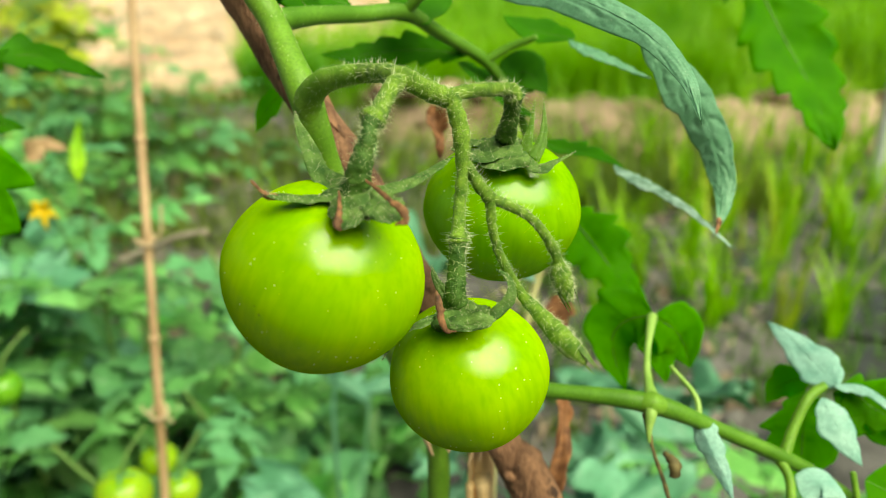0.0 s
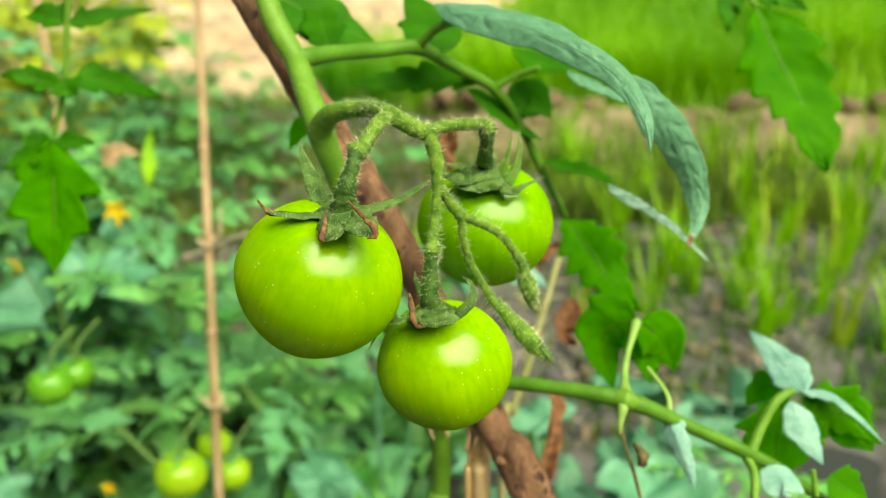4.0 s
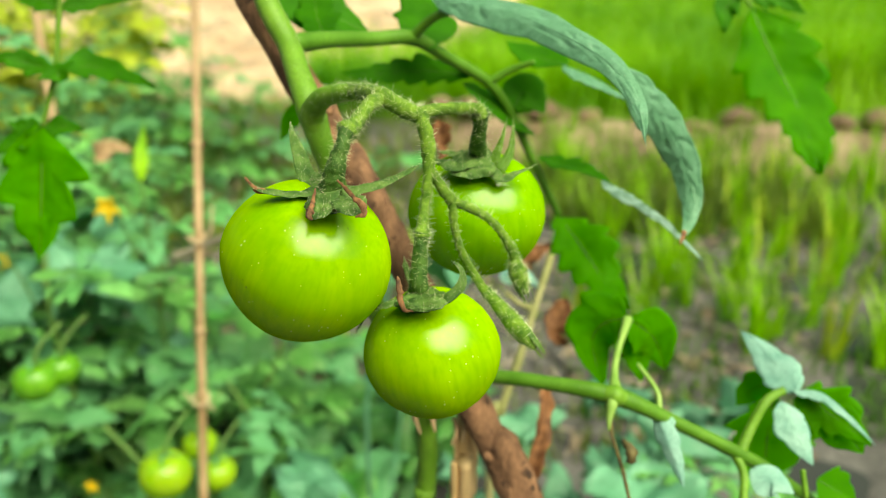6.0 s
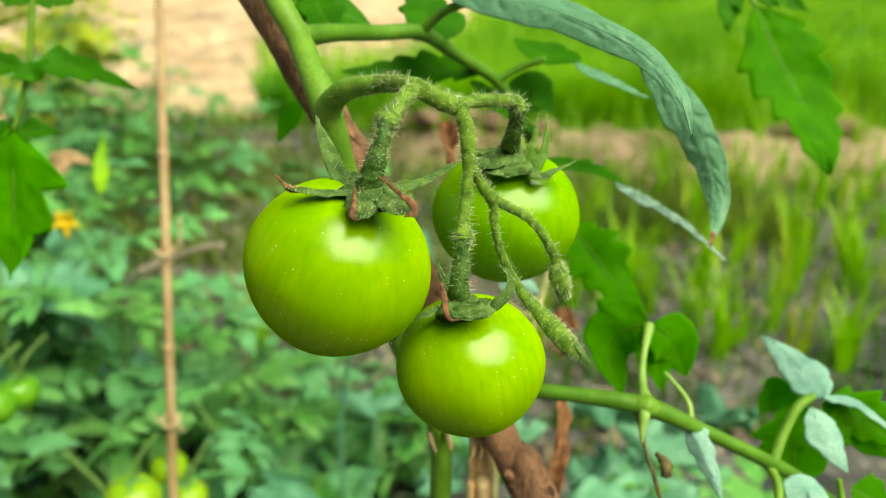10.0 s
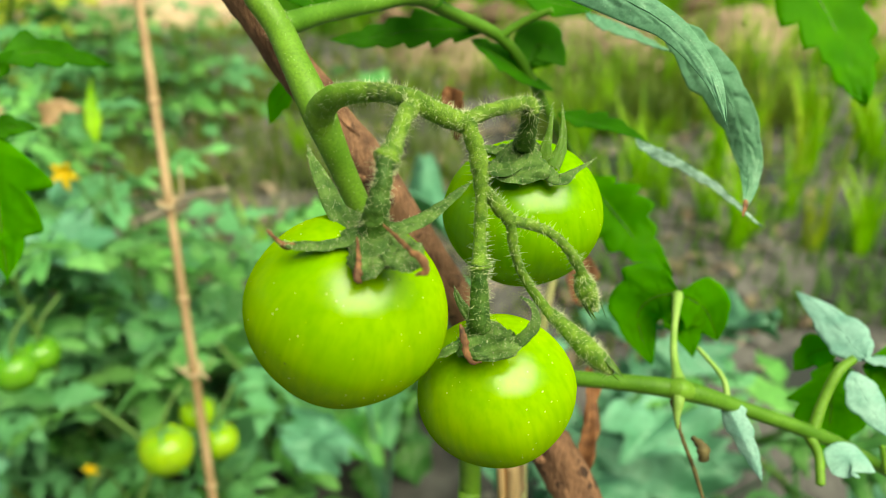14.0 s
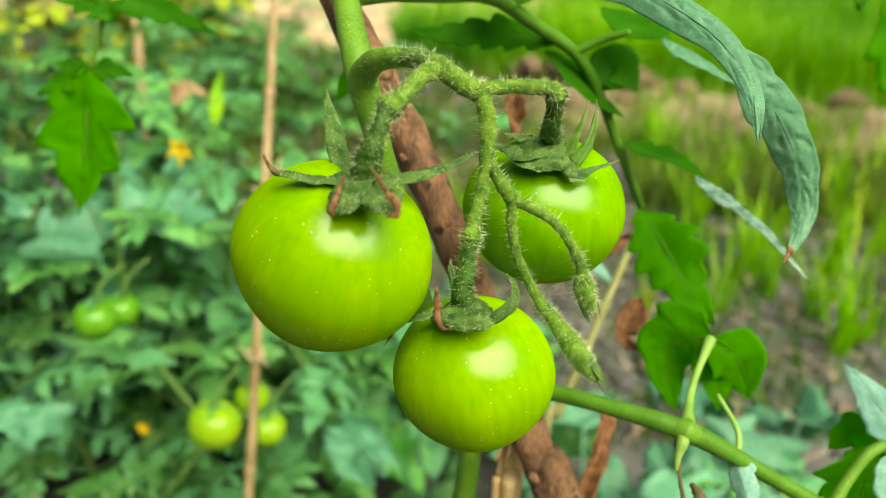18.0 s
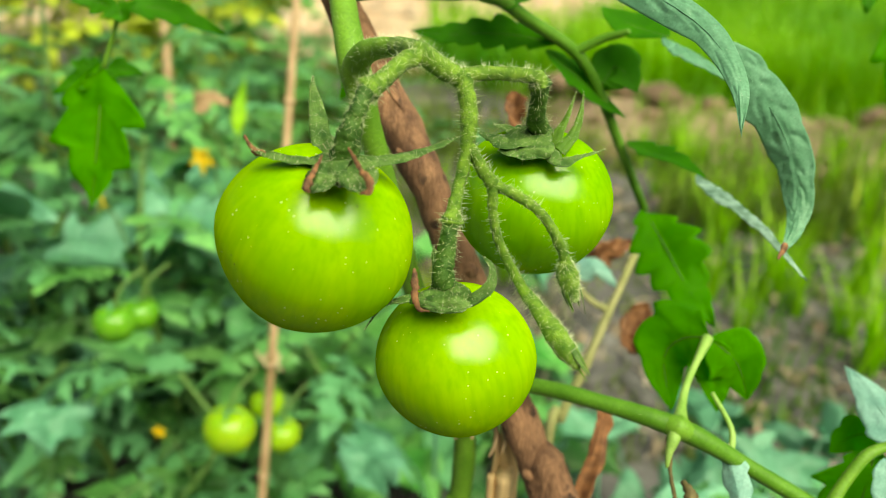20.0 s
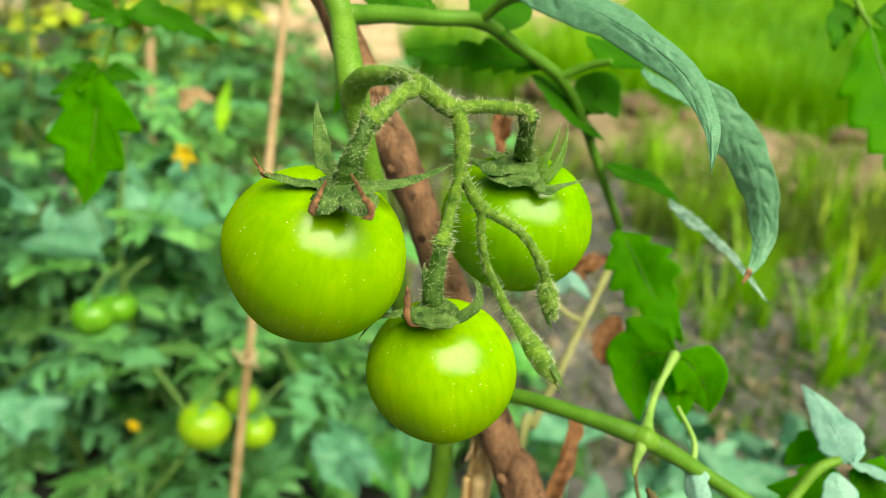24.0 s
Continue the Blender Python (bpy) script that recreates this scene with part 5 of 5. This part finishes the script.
BANK = surface("bank_earth", (0.14, 0.10, 0.07), (0.50, 0.37, 0.26), 3.0, 40, 0.95, 0.8, 0.02, vary=0.0)
ridge_v, ridge_f = [], []
for i in range(120):
    x = -0.5 + i * 0.04
    line = BUND_Y - 0.12 * x + 0.25 * noise.noise(Vector((x * 0.6, 0.0, 9.0)))
    for j in range(13):
        o = (j - 6) / 6
        h = 0.14 * (1 - o * o) ** 0.7 * (1 + 0.35 * noise.noise(Vector((x * 2.2, o, 4.0)))) * min(1, (x + 0.5) / 0.6)
        ridge_v.append((x, line + o * 0.42 + 0.05 * noise.noise(Vector((x * 5, o * 3, 8.0))), ground_height(x, line + o * 0.42) - 0.03 + h + 0.025 * noise.noise(Vector((x * 9, o * 4, 6.0)))))
ridge_f = [(i * 13 + j, (i + 1) * 13 + j, (i + 1) * 13 + j + 1, i * 13 + j + 1) for i in range(119) for j in range(12)]
tagged(new("field_bank", mesh_from("field_bank", ridge_v, ridge_f, BANK)), "low dry earth bank along the rice field", "bank", kind="structure")
CLODS = [lump_mesh(s) for s in (1, 2, 3, 4)]
rng = random.Random(31)
for k in range(90):
    x = rng.uniform(-0.4, 3.6)
    y = BUND_Y - 0.12 * x + rng.gauss(0, 0.25)
    ob = new("earth_clod", CLODS[k % 4])
    s = rng.uniform(0.03, 0.10)
    ob.matrix_basis = pose(x, y, ground_height(x, y) + s * 0.1 + 0.13 * max(0, 1 - ((y - BUND_Y + 0.12 * x) / 0.24) ** 2), 0, 0, rng.uniform(0, 360)) @ Matrix.Scale(s, 4)
    tagged(ob, "dry brown lump of earth on the low bank", "clod", "lumps of the field bank")

# bare earth beyond the bank, its sunlight put into the pale colour
bank_v, bank_f = [], []


def earth_height(x, y):
    low = min(1.0, max(0.0, (0.6 - x) / 1.6))
    edge = min(1, (y - 4.3) / 4) * (0.12 + 0.88 * low)
    return -0.05 + edge * (0.35 + 0.03 * (y - 4.3) + 0.10 * noise.noise(Vector((x * 0.8, y * 0.8, 2)))) + 0.03 * noise.noise(Vector((x * 4, y * 4, 5)))


for j in range(40):
    for i in range(60):
        x, y = -12 + i * 0.3, 4.3 + j * 1.0
        bank_v.append((x, y, earth_height(x, y)))
for j in range(39):
    for i in range(59):
        n = j * 60 + i
        bank_f.append((n, n + 1, n + 61, n + 60))
bank = new("earth_bank", mesh_from("earth_bank", bank_v, bank_f, EARTH_SUNLIT))
tagged(bank, "dry sandy bare earth rising behind the bed", "ground", kind="structure")


# ---- weeds and shrubs ----
def weed_leaf(seed, long, wide, material, rise=0.75, lobes=3, depth=0.18, quilt=0.02):
    """One rounded leaf on its stalk, rising from the root along +x."""
    rng = random.Random(seed)
    h = long * rise
    e = Vector((long * 0.55, 0, h))
    tip = e + Vector((long * 0.55, 0.04 * long * rng.gauss(0, 1), -long * 0.12))
    return mesh_from("leaf", *joined(tube([Vector((0, 0, -0.01)), Vector((long * 0.2, 0, h * 0.6)), e], [long * 0.02, long * 0.012], 6, 5),
                     blade([e, e.lerp(tip, 0.5) + Vector((0, 0, 0.05 * long)), tip], long * wide, (0, 0, 1), lobes, depth, 0.1, quilt, 0.14, seed, 30, 10, 0.0005, 0.12, 2.4)), material)


WEED_LEAVES = [weed_leaf(900 + k, 0.12 + 0.02 * k, 0.42, BED_LEAF) for k in range(4)]
BROAD = surface("broad_leaf", (0.10, 0.33, 0.19), (0.23, 0.54, 0.37), 16, 120, 0.5, 0.4, 0.003, through_light=(0.2, 0.55, 0.1), glow=0.25, vary=0.2)
BROAD_LEAVES = [weed_leaf(930 + k, 0.17 + 0.02 * k, 0.85, BROAD, 0.75, 4, 0.38, 0.03) for k in range(3)]

TALL_LEAVES = [weed_leaf(940 + k, 0.13 + 0.02 * k, 0.95, BROAD, 2.2, 4, 0.42, 0.035) for k in range(3)]


def weed(seed, meshes, leaves, name, label, category, group, spread_out=1.0):
    rng = random.Random(seed)
    ob = thing(name, (0, 0, 0), label, category, group)
    for k in range(leaves):
        leaf = new("leaf", meshes[rng.randrange(len(meshes))])
        leaf.parent = ob
        leaf.matrix_basis = Euler((rng.gauss(0, 0.2), rng.gauss(0.0, 0.35), k * 2.4 + rng.gauss(0, 0.3))).to_matrix().to_4x4() @ Matrix.Diagonal((spread_out, 1, 1, 1)) @ Matrix.Scale(rng.uniform(0.6, 1.2), 4)
    return ob


def sow(protos, places):
    for k, (x, y, turn, size) in enumerate(places):
        m = pose(x, y, ground_height(x, y), 0, 0, turn)
        ob = protos[k] if k < len(protos) else copy_thing(protos[k % len(protos)], m)
        ob.matrix_basis = m @ Matrix.Scale(size, 4)


rng = random.Random(44)
low = []
for k in range(150):
    y = 1.15 + 2.6 * rng.random() ** 1.8
    if y > 1.7 and k % 4:
        y = 1.15 + 0.5 * rng.random()
    if y > 1.5 and k % 3:
        continue
    if k % 2 and y < 1.7:
        continue
    low.append((rng.uniform(-0.75, -0.04) * y, y, rng.uniform(0, 360), rng.uniform(0.7, 1.4)))
sow([weed(950 + k, WEED_LEAVES, 9, "weed", "low leafy green weed on the soil", "weed", "weeds between bed and field bank") for k in range(3)], low)
sow([weed(970 + k, BROAD_LEAVES, 7, "broad_leaf_plant", "pale green seedling with broad soft leaves", "plant", "broad-leaved seedlings in the bed") for k in range(2)],
    [(0.16, 0.74, 20, 0.95), (0.26, 0.84, 140, 1.0), (-0.9, 0.95, 100, 1.3)])

sow([weed(980 + k, TALL_LEAVES, 8, "broad_leaf_plant", "tall pale green seedling with broad soft leaves", "plant", "broad-leaved seedlings in the bed") for k in range(2)],
    [(0.33, 0.92, 130, 1.0), (0.20, 0.86, 40, 1.0), (0.12, 0.84, 200, 0.95), (-0.74, 1.06, 20, 1.5), (-0.80, 0.84, 260, 0.95)])

sow([weed(985, TALL_LEAVES, 3, "broad_leaf_plant", "tall pale green seedling with three broad leaves", "plant", "broad-leaved seedlings in the bed")], [(-0.15, 0.98, 90, 1.24)])

SHRUB_LEAF = surface("shrub_leaf", (0.30, 0.44, 0.03), (0.68, 0.74, 0.08), 5, 60, 0.5, 0.2, through_light=(0.5, 0.68, 0.03), glow=0.4, vary=0.4)
SHRUB_MESHES = [mesh_from("leaf", *compound_leaf(320 + k, 0.30), SHRUB_LEAF) for k in range(3)]


def shrub(seed, height, leaves):
    rng = random.Random(seed)
    ob = thing("shrub", (0, 0, 0), "yellow-green sunlit leafy shrub beyond the bed", "shrub", "shrubs beyond the bed")
    for k in range(4):
        a = rng.uniform(0, 6.28)
        pts = [Vector((math.cos(a) * r * height * 0.5, math.sin(a) * r * height * 0.5, z * height - 0.02)) for r, z in ((0, 0), (0.3, 0.4), (0.7, 0.75), (1.0, 1.0))]
        part("stem", tube(pts, [0.010, 0.007, 0.004], 12, 6), BED_STEM, ob)
        c = spline(pts, 20)
        for j in range(leaves):
            leaf = new("leaf", SHRUB_MESHES[rng.randrange(3)])
            leaf.parent = ob
            leaf.matrix_basis = Matrix.Translation(c[rng.randrange(4, 21)]) @ Euler((rng.gauss(0, 0.3), rng.gauss(-0.3, 0.35), rng.uniform(0, 6.28))).to_matrix().to_4x4() @ Matrix.Scale(rng.uniform(0.6, 1.1), 4)
    return ob


shrubs = [shrub(1200, 0.8, 12), shrub(1201, 0.6, 10)]
rng = random.Random(8)
for k, (x, y) in enumerate(((-2.2, 3.6), (-2.9, 4.2), (-3.6, 4.6), (-1.75, 3.0), (-2.6, 3.0), (-3.9, 5.6), (-3.1, 6.2), (-2.4, 4.9), (-4.8, 5.8))):
    m = pose(x, y, ground_height(x, y), 0, 0, rng.uniform(0, 360)) @ Matrix.Scale(1, 4)
    if k < 2:
        shrubs[k].matrix_basis = m
    else:
        copy_thing(shrubs[k % 2], m)

twig_pts = P([(-8.75, 21.50, -0.36), (-7.81, 21.00, -0.03), (-6.83, 20.50, 0.31), (-5.96, 20.00, 0.44)])
twig = thing("dead_twig", twig_pts[0], "thin brown dead twig caught among the bed plants", "twig")
part("branch", tube(twig_pts, [0.006, 0.0055, 0.005, 0.003], 24, 8, 0.25, 60), WOOD_GREY, twig)

dead_pts = P([(-11.52, 21.9, 2.44), (-10.96, 21.9, 2.81), (-10.31, 21.9, 2.75)])
dead = thing("dead_leaf", dead_pts[0], "curled tan dead leaf caught among the bed plants", "leaf")
part("blade", blade(dead_pts, 0.034, N((0.1, -1, 0.3)), 3, 0.2, 0.5, 0.04, 0.2, 71, 24, 8, 0.0006, 0.2), CANE, dead)

tall_pts = P([(-10.28, 22.4, 1.89), (-10.36, 22.5, 2.78), (-10.32, 22.5, 3.76)])
tall_foot = Vector((tall_pts[0].x, tall_pts[0].y + 0.03, 0))
tall_foot.z = ground_height(tall_foot.x, tall_foot.y)
tall = thing("tall_weed", tall_foot, "thin tall weed with one bright green upright leaf", "weed")
part("stem", tube([tall_foot, tall_foot.lerp(tall_pts[0], 0.5), tall_pts[0]], [0.004, 0.003, 0.002], 20, 6), BED_STEM, tall)
part("leaf", blade(tall_pts, 0.026, N((0.2, -1, 0.1)), 3, 0.15, 0.15, 0.02, 0.08, 72, 24, 8, 0.0004, 0.3), BLADE, tall)

straw_rng = random.Random(12)
straw = []
for _ in range(620):
    y = 1.3 + 2.7 * straw_rng.random()
    x = straw_rng.uniform(-0.55, 0.45) * y
    a, ln = straw_rng.uniform(0, 6.28), straw_rng.uniform(0.03, 0.14)
    p, q = Vector((x, y, 0)), Vector((x + math.cos(a) * ln, y + math.sin(a) * ln, 0))
    m = (p + q) / 2
    for v in (p, q, m):
        v.z = ground_height(v.x, v.y) + 0.005
    m.z += 0.008
    straw.append(tube([p, m, q], [0.0022, 0.003, 0.0016], 4, 4))
for _ in range(260):
    x, y = straw_rng.uniform(-4.5, 0.3), 4.6 + 3.4 * straw_rng.random()
    a, ln = straw_rng.uniform(0, 6.28), straw_rng.uniform(0.08, 0.5)
    p, q = Vector((x, y, 0)), Vector((x + math.cos(a) * ln, y + math.sin(a) * ln, 0))
    for v in (p, q):
        v.z = earth_height(v.x, v.y) + 0.012
    straw.append(tube([p, (p + q) / 2 + Vector((0, 0, 0.02 + 0.1 * ln)), q], [0.006, 0.009, 0.004], 4, 4))
tagged(new("straw_litter", mesh_from("straw_litter", *joined(*straw), WOOD_GREY)), "pale dry straw and stalks strewn on the soil", "litter", kind="stuff")

for px, py, rx, ry in ((0.66, 1.27, 0.10, 0.09), (0.58, 2.35, 0.16, 0.12), (0.85, 2.2, 0.14, 0.09), (1.15, 1.9, 0.22, 0.16), (1.0, 1.62, 0.20, 0.12), FLOOD):
    z = max(ground_height(px + rx * math.cos(a) * 0.8, py + ry * math.sin(a) * 0.8) for a in np.linspace(0, 6.2, 12)) + 0.004
    puddle = new("puddle", mesh_from("puddle", [(px + rx * math.cos(a) * (1 + 0.2 * math.sin(3 * a + px * 9)), py + ry * math.sin(a), z) for a in np.linspace(0, 6.1, 30)], [tuple(range(30))], water_mat))
    tagged(puddle, "shallow muddy puddle reflecting the sky", "puddle", kind="structure")

POLE = surface("pole_bleached", (0.34, 0.38, 0.39), (0.56, 0.60, 0.61), 12, 120, 0.6, 0.4, 0.004, stretch=(1, 1, 0.2), vary=0.0)
pole_at = Vector((1.58, 2.78, 0.0))
pole = thing("bleached_pole", pole_at, "weathered pale grey pole standing beside the rice", "pole")
part("shaft", tube([pole_at - Vector((0, 0, 0.05)), pole_at + Vector((0.09, 0.16, 0.4)), pole_at + Vector((0.25, 0.40, 1.1))], [0.030, 0.027, 0.024], 20, 12, 0.06, 12), POLE, pole)
part("joint", tube([pole_at + Vector((0.098, 0.175, 0.44)), pole_at + Vector((0.102, 0.182, 0.46)), pole_at + Vector((0.106, 0.189, 0.48))], [0.029, 0.033, 0.029], 6, 12), POLE, pole)

SHEET = surface("plastic_sheet", (0.5, 0.6, 0.66), (0.75, 0.84, 0.90), 8, 60, 0.35, 0.4, 0.01, vary=0.0)
sv, sf = [], []
for j in range(14):
    for i in range(20):
        x, y = 1.80 + (i - 10) * 0.008, 3.98 + (j - 7) * 0.009
        d = max(0.0, 1 - ((i - 9.5) / 10) ** 2 - ((j - 6.5) / 7) ** 2)
        sv.append((x + 0.015 * noise.noise(Vector((i * 0.5, j * 0.5, 1))), y, ground_height(x, y) + 0.10 + 0.07 * d ** 0.6 + 0.015 * noise.noise(Vector((i * 0.7, j * 0.7, 3)))))
sf = [(j * 20 + i, j * 20 + i + 1, (j + 1) * 20 + i + 1, (j + 1) * 20 + i) for j in range(13) for i in range(19)]
sheet = new("plastic_bag", mesh_from("plastic_bag", sv, sf, SHEET))
tagged(sheet, "crumpled pale blue plastic bag on the earth bank", "bag")

LITTER = surface("dead_leaf", (0.12, 0.09, 0.06), (0.40, 0.32, 0.24), 6, 90, 0.9, 0.5, vary=0.0)
lit_rng = random.Random(66)
flakes, lumps = [], []
for k in range(700):
    y = 1.35 + 2.6 * lit_rng.random()
    x = lit_rng.uniform(-0.5, 0.5) * y
    z = ground_height(x, y) + 0.004
    if k % 2:
        a, ln = lit_rng.uniform(0, 6.28), lit_rng.uniform(0.03, 0.08)
        d = Vector((math.cos(a), math.sin(a), 0)) * ln
        b = Vector((x, y, z))
        flakes.append(blade([b, b + d * 0.5 + Vector((0, 0, ln * 0.35)), b + d], ln * 0.55, (0.2 * lit_rng.gauss(0, 1), -0.2, 1), 3, 0.2, lit_rng.uniform(-0.6, 0.8), 0, 0.15, k, 6, 4, 0.001, 0.2))
    else:
        g = lit_rng.uniform(0.012, 0.045)
        lumps.append(ball(g, 0.6, 4, 0.2, 0.0, 0.1, k, 8, 5))
        lumps[-1] = ([v * (1 + 0.35 * noise.noise(v * 60 + Vector((k, 0, 0)))) + Vector((x, y, z)) for v in lumps[-1][0]], lumps[-1][1])
tagged(new("leaf_litter", mesh_from("leaf_litter", *joined(*flakes), LITTER)), "curled grey-brown dead leaves on the soil", "litter", kind="stuff")
tagged(new("soil_crumbs", mesh_from("soil_crumbs", *joined(*lumps), SOIL)), "small grey crumbs of soil", "soil", kind="stuff")

# ---- added unseen wall behind the camera, dark lower edge for the fruit highlights ----
WALL = surface("unseen_wall_dark", (0.10, 0.10, 0.08), (0.22, 0.21, 0.17), 1.5, 20, 0.9, 0.5, 0.01, vary=0.0)
wv = [(x, y, z) for x in (-9.0, 9.0) for y in (-2.8, -2.55) for z in (-0.1, 2.75)]
tagged(new("wall_garden", mesh_from("wall_garden", wv, [(0, 1, 3, 2), (4, 6, 7, 5), (0, 4, 5, 1), (2, 3, 7, 6), (1, 5, 7, 3), (0, 2, 6, 4)], WALL, False)), "plain dark unseen wall added to shape the reflections", "wall", kind="structure")
